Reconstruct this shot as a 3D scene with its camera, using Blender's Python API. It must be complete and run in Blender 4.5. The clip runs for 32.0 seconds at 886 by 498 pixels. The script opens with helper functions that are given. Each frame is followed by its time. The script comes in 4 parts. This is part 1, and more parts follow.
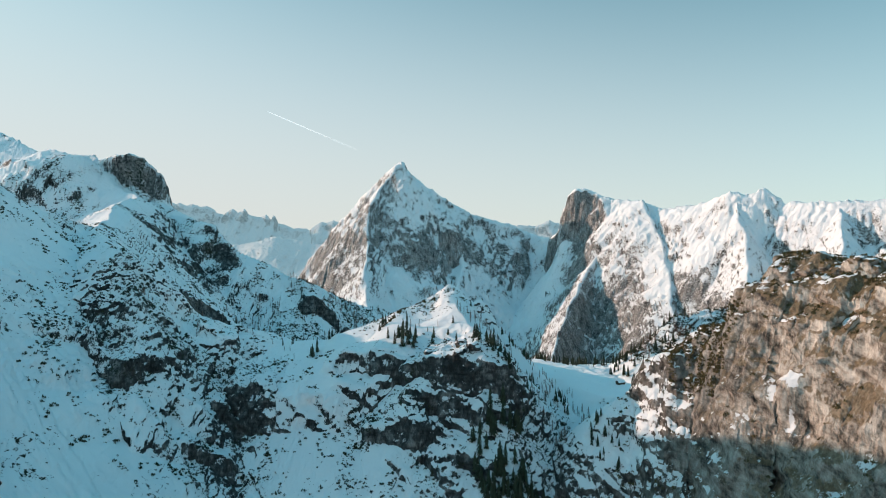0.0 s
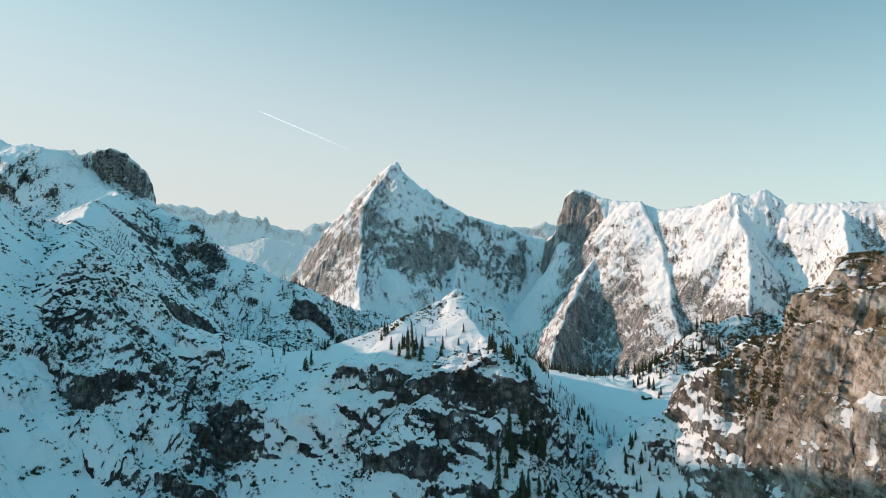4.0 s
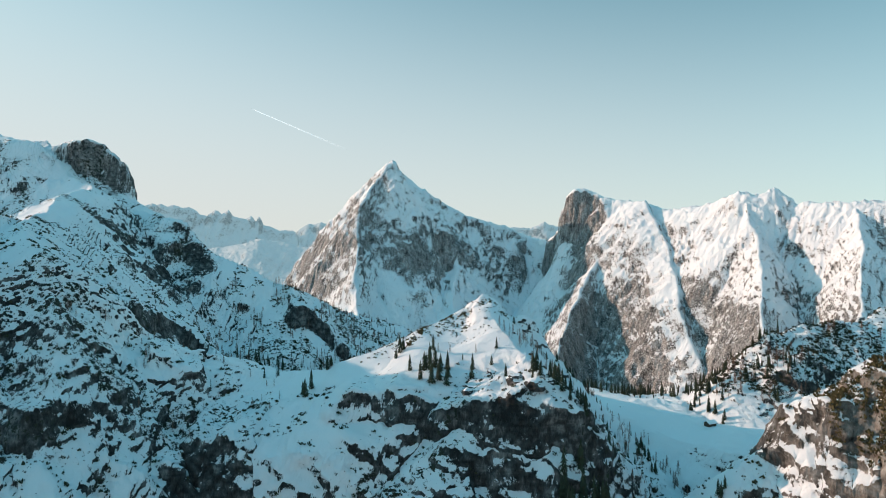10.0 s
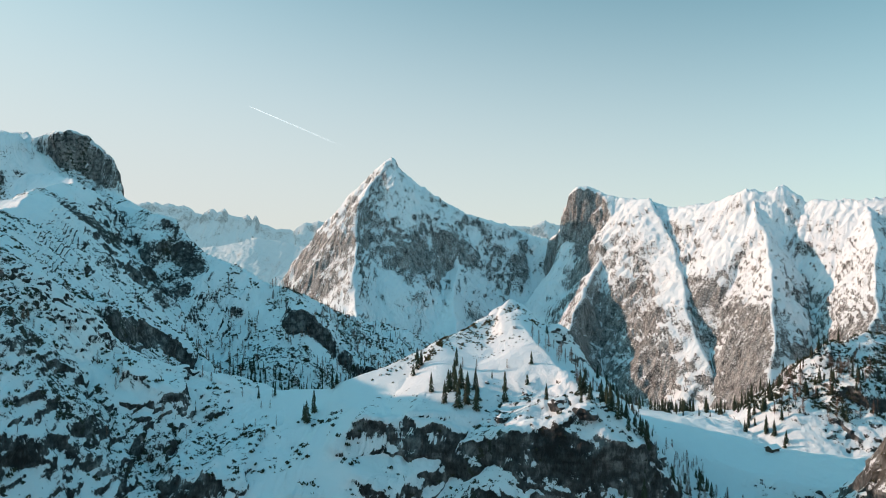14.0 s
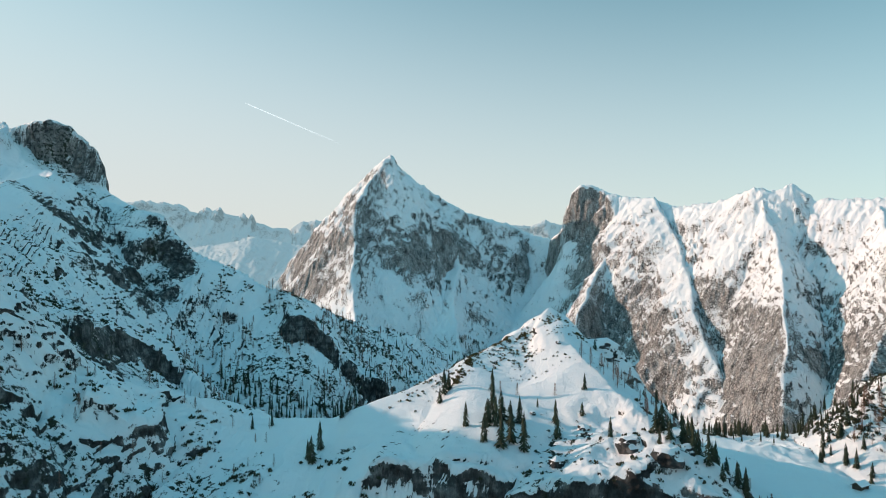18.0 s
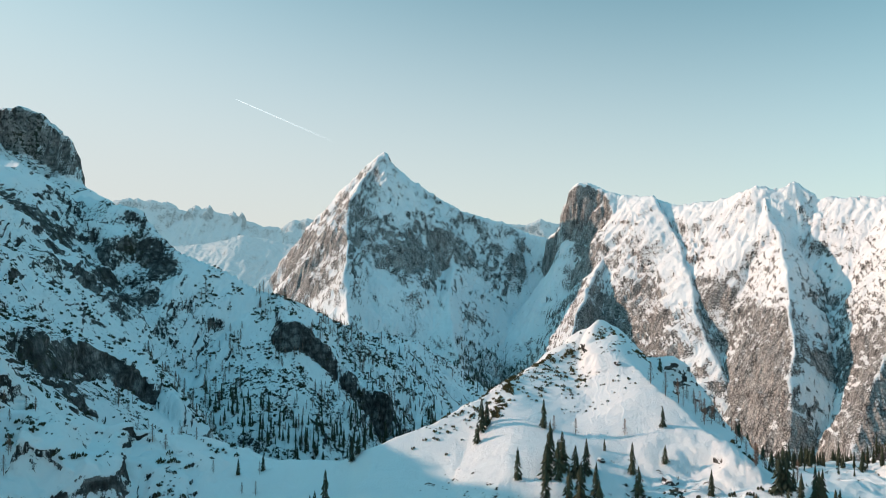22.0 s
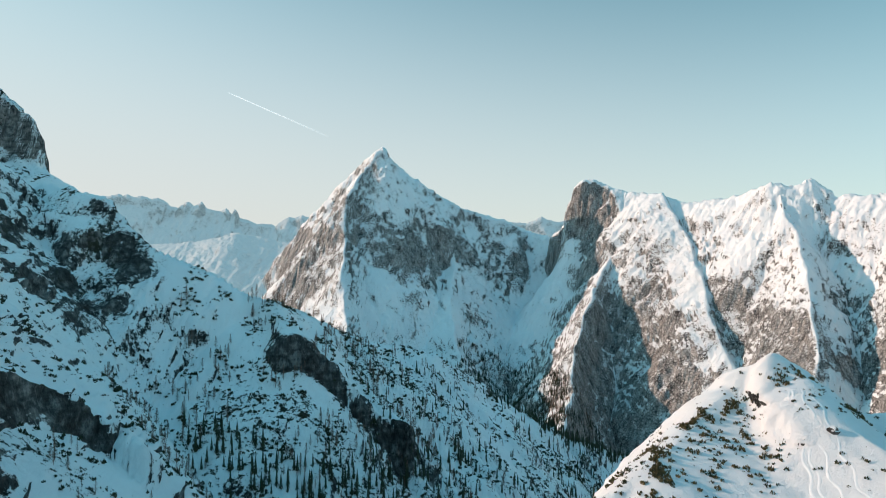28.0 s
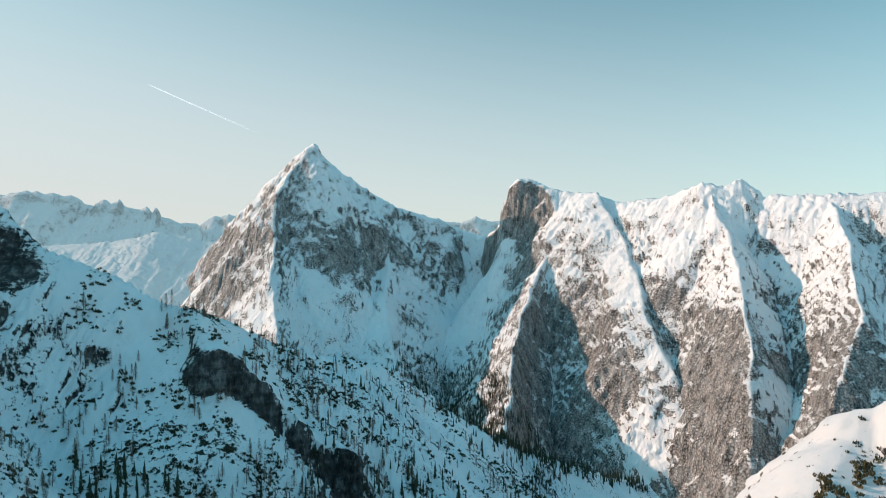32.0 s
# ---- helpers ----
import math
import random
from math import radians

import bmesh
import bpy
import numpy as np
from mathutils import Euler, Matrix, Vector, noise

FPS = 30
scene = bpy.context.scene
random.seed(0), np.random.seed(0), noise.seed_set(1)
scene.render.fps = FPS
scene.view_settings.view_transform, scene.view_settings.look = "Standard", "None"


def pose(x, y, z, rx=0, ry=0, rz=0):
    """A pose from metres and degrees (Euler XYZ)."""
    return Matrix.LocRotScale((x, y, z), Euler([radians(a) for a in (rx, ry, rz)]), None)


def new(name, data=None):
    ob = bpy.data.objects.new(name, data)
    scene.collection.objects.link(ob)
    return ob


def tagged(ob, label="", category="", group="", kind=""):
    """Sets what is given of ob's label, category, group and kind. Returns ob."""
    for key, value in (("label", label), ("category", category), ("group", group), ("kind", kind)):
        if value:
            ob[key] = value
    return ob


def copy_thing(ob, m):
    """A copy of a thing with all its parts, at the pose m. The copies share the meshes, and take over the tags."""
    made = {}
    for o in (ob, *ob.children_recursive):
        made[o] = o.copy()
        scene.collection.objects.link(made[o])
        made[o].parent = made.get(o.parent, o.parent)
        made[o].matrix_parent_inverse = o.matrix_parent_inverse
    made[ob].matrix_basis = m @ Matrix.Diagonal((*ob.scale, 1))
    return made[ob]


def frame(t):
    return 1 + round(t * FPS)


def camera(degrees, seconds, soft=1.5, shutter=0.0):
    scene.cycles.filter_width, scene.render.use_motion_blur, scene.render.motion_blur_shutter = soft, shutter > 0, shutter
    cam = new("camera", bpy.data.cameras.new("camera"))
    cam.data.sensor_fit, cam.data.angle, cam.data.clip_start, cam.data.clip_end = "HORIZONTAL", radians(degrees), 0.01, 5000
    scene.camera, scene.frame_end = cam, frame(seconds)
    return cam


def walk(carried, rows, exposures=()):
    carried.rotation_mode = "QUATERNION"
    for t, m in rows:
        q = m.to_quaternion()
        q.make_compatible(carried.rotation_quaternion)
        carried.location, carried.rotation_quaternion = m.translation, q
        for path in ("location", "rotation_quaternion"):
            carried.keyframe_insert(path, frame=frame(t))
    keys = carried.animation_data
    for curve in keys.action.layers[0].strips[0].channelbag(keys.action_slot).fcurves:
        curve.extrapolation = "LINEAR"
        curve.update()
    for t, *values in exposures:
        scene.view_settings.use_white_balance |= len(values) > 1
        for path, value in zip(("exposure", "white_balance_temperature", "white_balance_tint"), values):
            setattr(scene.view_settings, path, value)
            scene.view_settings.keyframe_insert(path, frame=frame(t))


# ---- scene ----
cam = camera(65.2, 32.0, soft=0.75)
PATH = [
    (0, 0.0, -0.0, 0.0, 90.50, -0.08, -0.00),
    (1, -2.7, 14.7, 0.0, 90.54, -0.10, -0.17),
    (2, -5.5, 29.2, -0.3, 90.56, -0.11, -0.36),
    (3, -8.9, 43.7, -0.4, 90.62, -0.14, -0.52),
    (6, -18.4, 86.6, -1.4, 90.71, -0.10, -0.78),
    (7, -21.9, 101.2, -1.5, 90.72, -0.03, -0.86),
    (8, -24.9, 115.7, -1.5, 90.71, -0.05, -0.96),
    (9, -28.0, 131.0, -1.5, 90.74, -0.05, -1.03),
    (10, -31.1, 145.7, -1.5, 90.77, -0.07, -1.10),
    (11, -34.6, 160.6, -1.3, 90.73, -0.09, -1.18),
    (12, -37.9, 175.8, -1.2, 90.71, -0.09, -1.24),
    (13, -41.2, 191.1, -1.2, 90.69, -0.07, -1.30),
    (14, -44.2, 206.3, -0.8, 90.68, -0.05, -1.35),
    (17, -54.7, 253.5, -0.1, 90.63, -0.07, -1.56),
    (18, -58.2, 268.5, 0.2, 90.64, -0.14, -1.64),
    (19, -61.6, 283.8, 0.6, 90.60, -0.18, -1.81),
    (20, -64.9, 298.8, 0.7, 90.62, -0.16, -2.00),
    (21, -68.4, 314.8, 0.6, 90.60, -0.16, -2.18),
    (22, -71.9, 331.0, 0.7, 90.57, -0.19, -2.36),
    (23, -75.5, 347.5, 0.8, 90.56, -0.17, -2.55),
    (24, -79.0, 365.3, 0.2, 90.59, -0.20, -2.65),
    (25, -82.6, 382.1, -0.2, 90.58, -0.23, -2.76),
    (28, -93.8, 433.7, 0.6, 90.46, -0.34, -2.85),
    (28.5, -95.5, 442.2, 0.6, 90.47, -0.29, -2.86),
    (29, -97.1, 450.6, 0.4, 90.49, -0.25, -2.87),
    (29.5, -98.4, 459.4, 0.1, 90.53, -0.20, -3.60),
    (30, -99.7, 468.4, -0.0, 90.54, -0.20, -4.64),
    (30.5, -100.8, 476.8, -0.1, 90.54, -0.15, -5.74),
    (31, -101.5, 484.3, -0.2, 90.54, -0.19, -6.73),
    (31.5, -102.0, 492.0, -0.0, 90.52, -0.13, -7.73),
    (32, -102.8, 499.5, 0.1, 90.49, -0.17, -8.53),
]
walk(cam, [(t, pose(x, y, z, rx, ry, rz)) for t, x, y, z, rx, ry, rz in PATH])

# ---- sky, sun ----
SUN_AZ, SUN_EL = radians(-73.0), radians(18.8)   # azimuth from +y, clockwise positive
world = bpy.data.worlds.new("sky")
scene.world = world
world.use_nodes = True
wn, wl = world.node_tree.nodes, world.node_tree.links
sky = wn.new("ShaderNodeTexSky")
sky.sky_type, sky.sun_disc = "NISHITA", False
sky.sun_elevation, sky.sun_rotation = SUN_EL, SUN_AZ
sky.altitude, sky.air_density, sky.dust_density, sky.ozone_density = 1800.0, 0.75, 1.6, 1.0
tint = wn.new("ShaderNodeMix")          # the film's teal cast on the clear sky
tint.data_type, tint.blend_type = "RGBA", "MULTIPLY"
tint.inputs["Factor"].default_value = 1.0
tint.inputs["B"].default_value = (0.775, 1.28, 0.945, 1)
wl.new(sky.outputs[0], tint.inputs["A"])
up = wn.new("ShaderNodeSeparateXYZ")    # pale haze towards the horizon
wl.new(wn.new("ShaderNodeTexCoord").outputs["Generated"], up.inputs[0])
haze = wn.new("ShaderNodeMapRange")
haze.interpolation_type = "SMOOTHERSTEP"
for key, value in (("From Min", -0.12), ("From Max", 0.62), ("To Min", 0.96), ("To Max", 0.0)):
    haze.inputs[key].default_value = value
sunward = wn.new("ShaderNodeMath")       # the haze reaches higher on the sun's side
sunward.operation = "MULTIPLY_ADD"
sunward.inputs[1].default_value = 0.15
wl.new(up.outputs["X"], sunward.inputs[0])
wl.new(up.outputs["Z"], sunward.inputs[2])
wl.new(sunward.outputs[0], haze.inputs["Value"])
pale = wn.new("ShaderNodeMix")
pale.data_type = "RGBA"
pale.inputs["B"].default_value = (3.72, 3.58, 3.55, 1)
wl.new(haze.outputs[0], pale.inputs["Factor"])
wl.new(tint.outputs["Result"], pale.inputs["A"])
zenith = wn.new("ShaderNodeMapRange")   # the sky overhead, which lights the shade
zenith.inputs["From Min"].default_value, zenith.inputs["From Max"].default_value = 0.35, 0.95
wl.new(up.outputs["Z"], zenith.inputs["Value"])
lift = wn.new("ShaderNodeMix")
lift.data_type = "RGBA"
lift.inputs["A"].default_value, lift.inputs["B"].default_value = (1, 1, 1, 1), (1.9, 2.36, 2.4, 1)
wl.new(zenith.outputs[0], lift.inputs["Factor"])
both = wn.new("ShaderNodeMix")
both.data_type, both.blend_type = "RGBA", "MULTIPLY"
both.inputs["Factor"].default_value = 1.0
wl.new(pale.outputs["Result"], both.inputs["A"])
wl.new(lift.outputs["Result"], both.inputs["B"])
wl.new(both.outputs["Result"], wn["Background"].inputs[0])
wn["Background"].inputs[1].default_value = 0.19
sun = new("sun", bpy.data.lights.new("sun", "SUN"))
sun.data.energy, sun.data.angle, sun.data.color = 4.25, radians(0.53), (1.0, 0.66, 0.5)
to_sun = Vector((math.sin(SUN_AZ) * math.cos(SUN_EL), math.cos(SUN_AZ) * math.cos(SUN_EL), math.sin(SUN_EL)))
sun.matrix_world = Matrix.Translation((-1500, 0, 1200)) @ to_sun.to_track_quat("Z", "Y").to_matrix().to_4x4()


# ---- noise on arrays ----
GRAD = np.random.RandomState(7).rand(4096).astype(np.float32) * np.float32(2 * math.pi)
GRAD_X, GRAD_Y = np.cos(GRAD), np.sin(GRAD)


def perlin(x, y, seed=0):
    x0, y0 = np.floor(x), np.floor(y)
    fx, fy = (x - x0).astype(np.float32), (y - y0).astype(np.float32)
    i, j = x0.astype(np.int32), y0.astype(np.int32)
    u, v = fx * fx * fx * (fx * (fx * 6 - 15) + 10), fy * fy * fy * (fy * (fy * 6 - 15) + 10)
    g = []
    for di, dj in ((0, 0), (1, 0), (0, 1), (1, 1)):
        h = (i + di) * np.int32(73856093) ^ (j + dj) * np.int32(19349663) ^ np.int32(seed * 83492791 % 2000000011)
        h = (h ^ (h >> 11) ^ (h >> 19)) & 4095
        g.append(GRAD_X[h] * (fx - di) + GRAD_Y[h] * (fy - dj))
    low = g[0] + (g[1] - g[0]) * u
    return low + (g[2] + (g[3] - g[2]) * u - low) * v


def fbm(x, y, octaves, seed=0, gain=0.5):
    total, amp = np.zeros(np.shape(x), np.float32), 1.0
    for k in range(octaves):
        total += amp * perlin(x * 2 ** k + 17.3 * k, y * 2 ** k - 9.1 * k, seed + k)
        amp *= gain
    return total


def ridged(x, y, octaves, seed=0, gain=0.5):
    total, amp = np.zeros(np.shape(x), np.float32), 1.0
    for k in range(octaves):
        total += amp * (0.4 - 2 * np.abs(perlin(x * 2 ** k + 5.7 * k, y * 2 ** k + 3.3 * k, seed + k)))
        amp *= gain
    return total


def smooth(lo, hi, v):
    s = np.clip((v - lo) / (hi - lo), 0, 1)
    return s * s * (3 - 2 * s)


# ---- the lie of the land: crest lines, each with the drop on its two sides ----
# crest points (x, y, z); drops as (distance, metres below the crest) to the left and the right of its run;
# flute: (spacing, depth) of the gullies that run down from it
def slope(s, far=1600):
    return [(0, 0), (far, s * far)]


CRESTS = []


def crest(**form):
    CRESTS.append(form)


# pyramid peak and its right-hand ridge to the notch
crest(land="peak", line=[(-879, 3600, -135), (-744, 3590, -102), (-663, 3580, 6), (-596, 3570, 86), (-515, 3560, 195), (-434, 3540, 287), (-340, 3520, 370),
      (-265, 3500, 432), (-222, 3476, 462), (-205, 3480, 472), (-190, 3482, 464), (-182, 3484, 440), (-136, 3500, 388), (-4, 3520, 298), (159, 3560, 205), (354, 3600, 163),
      (458, 3650, 119), (545, 3560, 92), (640, 3620, 60)],
      left=slope(0.9), right=[(0, 0), (120, 145), (400, 500), (700, 810), (1500, 1600)], flute=(110, 18))
crest(land="peak", line=[(-222, 3476, 460), (-300, 3380, 340), (-345, 3260, 225), (-340, 3130, 68), (-338, 2980, -57), (-305, 2750, -199), (-275, 2560, -262), (-260, 2250, -420),
      (-200, 1950, -620)],
      left=[(0, 0), (60, 72), (300, 290), (1500, 1300)], right=slope(1.15), flute=(70, 12))
crest(land="peak", line=[(150, 3560, 200), (90, 3250, -20), (60, 3000, -190), (80, 2700, -370), (130, 2400, -560)], left=slope(1.0), right=slope(0.8), flute=(90, 12))
# long range
crest(land="range", line=[(545, 3440, 95), (572, 3335, 130), (588, 3305, 240), (602, 3290, 300), (625, 3280, 316), (660, 3272, 316), (690, 3265, 308), (740, 3235, 284)],
      left=slope(0.9), right=[(0, 0), (14, 18), (50, 225), (300, 520), (1500, 1800)], flute=(34, 9), onset=30)
crest(land="range", line=[(735, 3238, 284), (791, 3200, 262), (887, 3120, 247),
      (962, 3000, 206), (1066, 2820, 219), (1127, 2700, 252), (1180, 2660, 235), (1234, 2652, 262), (1285, 2600, 203),
      (1388, 2450, 196), (1513, 2350, 194), (1800, 2150, 190), (2300, 1900, 220)],
      left=slope(0.9), right=[(0, 0), (60, 66), (200, 255), (450, 600), (700, 960), (1500, 1900)], flute=(42, 12), onset=60, cap=True)
crest(land="range", line=[(760, 3222, 262), (807, 3190, 156), (730, 3100, 63), (639, 2980, -33), (529, 2800, -168), (430, 2600, -294), (386, 2420, -383), (300, 2200, -450), (250, 2050, -620)],
      left=[(0, 0), (30, 55), (60, 130), (300, 480)], right=slope(1.0), flute=(50, 14))
crest(land="range", line=[(840, 3160, 255), (877, 3060, 243), (881, 2990, 190), (886, 2900, 120), (888, 2800, 34), (872, 2680, -55), (827, 2520, -175), (812, 2300, -330), (805, 2200, -454), (760, 2000, -640)],
      left=slope(1.05), right=[(0, 0), (80, 62), (250, 270), (1500, 1900)], flute=(48, 13))
crest(land="range", line=[(1127, 2700, 243), (1090, 2500, 80), (1011, 2300, -59), (905, 2080, -233), (850, 1990, -360), (822, 1950, -430), (760, 1850, -640)],
      left=slope(1.15), right=slope(1.45), flute=(48, 16))
crest(land="range", line=[(1400, 2440, 184), (1270, 2200, 40), (1108, 1960, -150), (960, 1860, -290), (876, 1800, -440), (780, 1700, -660)],
      left=slope(1.2), right=slope(1.3), flute=(48, 16))
# left mountain: plateau, cliff step, then the wooded ridge that runs down to the valley
crest(land="massif", line=[(-1500, 1700, 420), (-1100, 1500, 310), (-897, 1400, 250), (-758, 1300, 188), (-660, 1235, 172)],
      left=slope(0.8), right=[(0, 0), (40, 14), (150, 80), (400, 320), (1500, 1100)], flute=(70, 8))
crest(land="massif", line=[(-665, 1232, 172), (-590, 1135, 162), (-550, 1100, 156), (-500, 1096, 157), (-476, 1104, 150), (-456, 1106, 134)],
      left=[(0, 0), (5, 8), (12, 52), (40, 110), (400, 430)], right=[(0, 0), (14, 4), (20, 28), (30, 50), (70, 76), (150, 140), (400, 330)], flute=(30, 4))
crest(land="massif", line=[(-436, 1070, 64), (-419, 1060, 62), (-380, 1022, 55), (-344, 985, 50), (-315, 965, 34), (-292, 955, 9), (-227, 950, -17), (-197, 940, -36), (-149, 990, -61),
      (-67, 1110, -96), (15, 1180, -159), (89, 1230, -209), (164, 1280, -244), (300, 1380, -305), (420, 1450, -430)],
      left=[(0, 0), (60, 80), (300, 310)], right=[(0, 0), (25, 20), (120, 90), (260, 210), (800, 680)], flute=(45, 10), onset=40)
crest(land="massif", line=[(-620, 1085, 166), (-552, 1078, 152), (-520, 1062, 128), (-490, 1035, 102), (-435, 985, 84), (-400, 850, 62), (-367, 756, 40), (-335, 660, 22), (-253, 554, -1), (-215, 500, -50),
      (-189, 420, -119), (-170, 330, -200), (-150, 150, -380)],
      left=[(0, 0), (15, 10), (90, 82), (300, 290), (1000, 900)], right=slope(0.6), flute=(42, 10), onset=40)
# outer end, out of view, is raised so that its shadow reaches the crag
crest(land="massif", line=[(-900, 350, 290), (-700, 430, 216), (-480, 565, 119), (-397, 620, 52), (-363, 650, 37), (-345, 685, 28)],
      left=slope(0.7), right=[(0, 0), (15, 14), (100, 90), (300, 270), (1000, 700)], flute=(40, 9), onset=40)
# unseen ridge, added with its height set to shade the crag's foot
crest(land="massif", line=[(-640, 640, 110), (-600, 592, 154), (-600, 560, 172), (-605, 500, 189), (-600, 450, 200), (-640, 380, 232), (-760, 250, 300)],
      left=slope(0.9), right=slope(0.9), flute=(40, 6))
crest(land="massif", line=[(-253, 560, -10), (-215, 560, -42), (-178, 575, -62), (-135, 590, -68)],
      left=slope(0.8), right=[(0, 0), (30, 16), (80, 60), (300, 250), (900, 620)], flute=(28, 6), onset=30)
# another unseen spur, added to cast shadow on the lower crag
crest(land="massif", line=[(-780, 450, 275), (-640, 475, 232), (-560, 500, 196), (-510, 530, 165), (-480, 575, 134)],
      left=slope(0.8), right=slope(0.8), flute=(40, 8))
# the sunlit hill, its saddle and its right-hand shoulder
crest(land="hill", line=[(-150, 592, -70), (-122, 582, -72), (-98, 572, -70), (-84, 570, -66), (-66, 577, -61), (-50, 584, -54), (-36, 592, -48)],
      left=[(0, 0), (3, 0.8), (8, 6), (40, 46), (120, 140), (600, 620)],
      right=[(0, 0), (30, 9), (80, 26), (92, 54), (125, 77), (200, 137), (500, 380), (1500, 900)], flute=(26, 3))
crest(land="hill", line=[(-36, 592, -48), (-22, 605, -43), (-8, 618, -36), (1, 622, -30), (6, 618, -26), (9, 610, -31)],
      left=[(0, 0), (3, 0.5), (8, 3), (24, 19), (44, 44), (120, 140), (600, 620)],
      right=[(0, 0), (30, 9), (80, 26), (92, 54), (125, 77), (200, 137), (500, 380), (1500, 900)], flute=(26, 3))
crest(land="hill", line=[(9, 588, -40), (11, 570, -46), (22, 530, -62), (28, 500, -72), (34, 470, -112), (40, 420, -160), (50, 330, -240), (60, 150, -400)],
      left=[(0, 0), (12, 4), (26, 16), (40, 30), (80, 62), (300, 250)], right=[(0, 0), (6, 2), (22, 10), (40, 17), (70, 34), (300, 240)], flute=(24, 2))
crest(land="hill", line=[(20, 611, -41), (26, 607, -40), (32, 604, -39), (37, 597, -50), (45, 588, -63), (56, 576, -76), (75, 562, -95)],
      left=[(0, 0), (6, 3), (30, 34), (150, 150), (600, 520)], right=[(0, 0), (14, 8), (40, 28), (120, 95), (600, 480)], flute=(26, 2))
# meadow with the hut
crest(land="hill", line=[(90, 650, -100), (126, 640, -104), (153, 598, -111), (185, 560, -112)],
      left=[(0, 0), (60, 6), (200, 110), (600, 420)], right=[(0, 0), (35, 5), (60, 26), (140, 110), (600, 520)], flute=(30, 1))
# tan crag
crest(land="crag", line=[(116, 474, -99), (128, 475, -93), (140, 474, -71), (160, 468, -64), (175, 462, -50), (187, 453, -45), (194, 448, -22), (204, 440, -17), (212, 432, -2),
      (222, 425, 0), (236, 395, -3), (250, 350, 2),
      (275, 290, 4), (330, 200, 20), (430, 60, 70), (600, -200, 120)],
      left=slope(0.8), right=[(0, 0), (10, 7), (24, 24), (46, 58), (62, 92), (72, 112), (84, 165), (140, 230), (600, 640)], flute=(46, 15), onset=14)
# wooded knoll
crest(land="knoll", line=[(195, 655, -78), (215, 660, -62), (250, 670, -56), (320, 690, -48), (500, 760, 10), (900, 900, 150)],
      left=slope(0.8), right=[(0, 0), (25, 14), (80, 55), (600, 480)], flute=(30, 4))
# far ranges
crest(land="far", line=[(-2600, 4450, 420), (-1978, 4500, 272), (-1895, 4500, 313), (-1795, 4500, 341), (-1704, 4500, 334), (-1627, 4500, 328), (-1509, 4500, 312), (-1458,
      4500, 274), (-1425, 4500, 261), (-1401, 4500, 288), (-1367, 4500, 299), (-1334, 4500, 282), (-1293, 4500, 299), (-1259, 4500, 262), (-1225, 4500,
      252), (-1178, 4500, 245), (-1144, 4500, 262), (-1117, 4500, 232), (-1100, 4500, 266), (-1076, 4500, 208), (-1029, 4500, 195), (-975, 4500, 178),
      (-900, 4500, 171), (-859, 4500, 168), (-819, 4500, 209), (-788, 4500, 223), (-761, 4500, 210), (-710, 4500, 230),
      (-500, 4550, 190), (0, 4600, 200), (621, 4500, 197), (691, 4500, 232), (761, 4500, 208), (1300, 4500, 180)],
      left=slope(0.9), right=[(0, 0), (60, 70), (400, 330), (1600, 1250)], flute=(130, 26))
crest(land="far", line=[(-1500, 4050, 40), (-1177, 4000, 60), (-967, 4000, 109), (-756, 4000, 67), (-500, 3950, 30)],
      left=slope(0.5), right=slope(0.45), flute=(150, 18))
VALLEY = -820.0
# cliff bands: the ground steps up to the left of each line; plan points, height of the step, how far behind it dies away
STEPS = [([(-184, 888), (-165, 896), (-146, 897), (-120, 890), (-95, 887), (-72, 890)], 20, 45),
         ([(-240, 640), (-247, 700), (-242, 738), (-226, 752), (-204, 735)], 17, 35),
         ([(-196, 540), (-178, 545), (-160, 553)], 9, 25),
         ([(-90, 507), (-60, 512), (-20, 499), (8, 488), (36, 486), (62, 492)], 15, 30),
         ([(-60, 474), (-32, 469), (-5, 462)], 11, 25),
         ([(-168, 492), (-140, 488), (-120, 486)], 12, 25), ([(-175, 446), (-150, 450), (-135, 456)], 11, 25),
         ([(-255, 482), (-228, 470), (-204, 458)], 12, 25), ([(128, 462), (158, 447), (178, 422), (190, 392), (200, 350)], 9, 14), ([(150, 436), (172, 410), (184, 380), (196, 340)], 12, 18)]
# smooth snow: hill top, saddle, meadow, gullies (x, y, radii)
CALM = [(-15, 580, 75, 45), (-90, 570, 60, 30), (140, 600, 60, 50), (70, 560, 45, 50), (100, 460, 22, 60), (-330, 545, 45, 70), (-95, 480, 25, 45),
        (-255, 850, 35, 60), (420, 3180, 110, 170), (-240, 935, 40, 30)]
# where rock shows more (+) or snow lies smoother (-): x, y, radius, amount
CRAG_ROCK = [(165, 455, 32, 0.15), (190, 420, 34, 0.22), (208, 385, 36, 0.24), (222, 335, 46, 0.26), (240, 270, 60, 0.28), (136, 446, 18, -0.3), (183, 377, 6, -0.5), (186, 368, 5, -0.5)]
PEAK_ROCK = [(-255, 3360, 45, 0.3), (80, 3290, 130, 0.16), (200, 3387, 110, 0.16), (-127, 3158, 80, 0.12), (-400, 3060, 130, 0.06), (-468, 2924, 100, 0.06), (-330, 2680, 90, 0.14), (-139, 3160, 70, 0.14), (-20, 3200, 80, 0.16), (-93, 3010, 60, 0.1),
             (-133, 3353, 80, -0.25), (-164, 2928, 130, -0.2), (-284, 2804, 80, -0.1), (-20, 3330, 330, -0.1)]
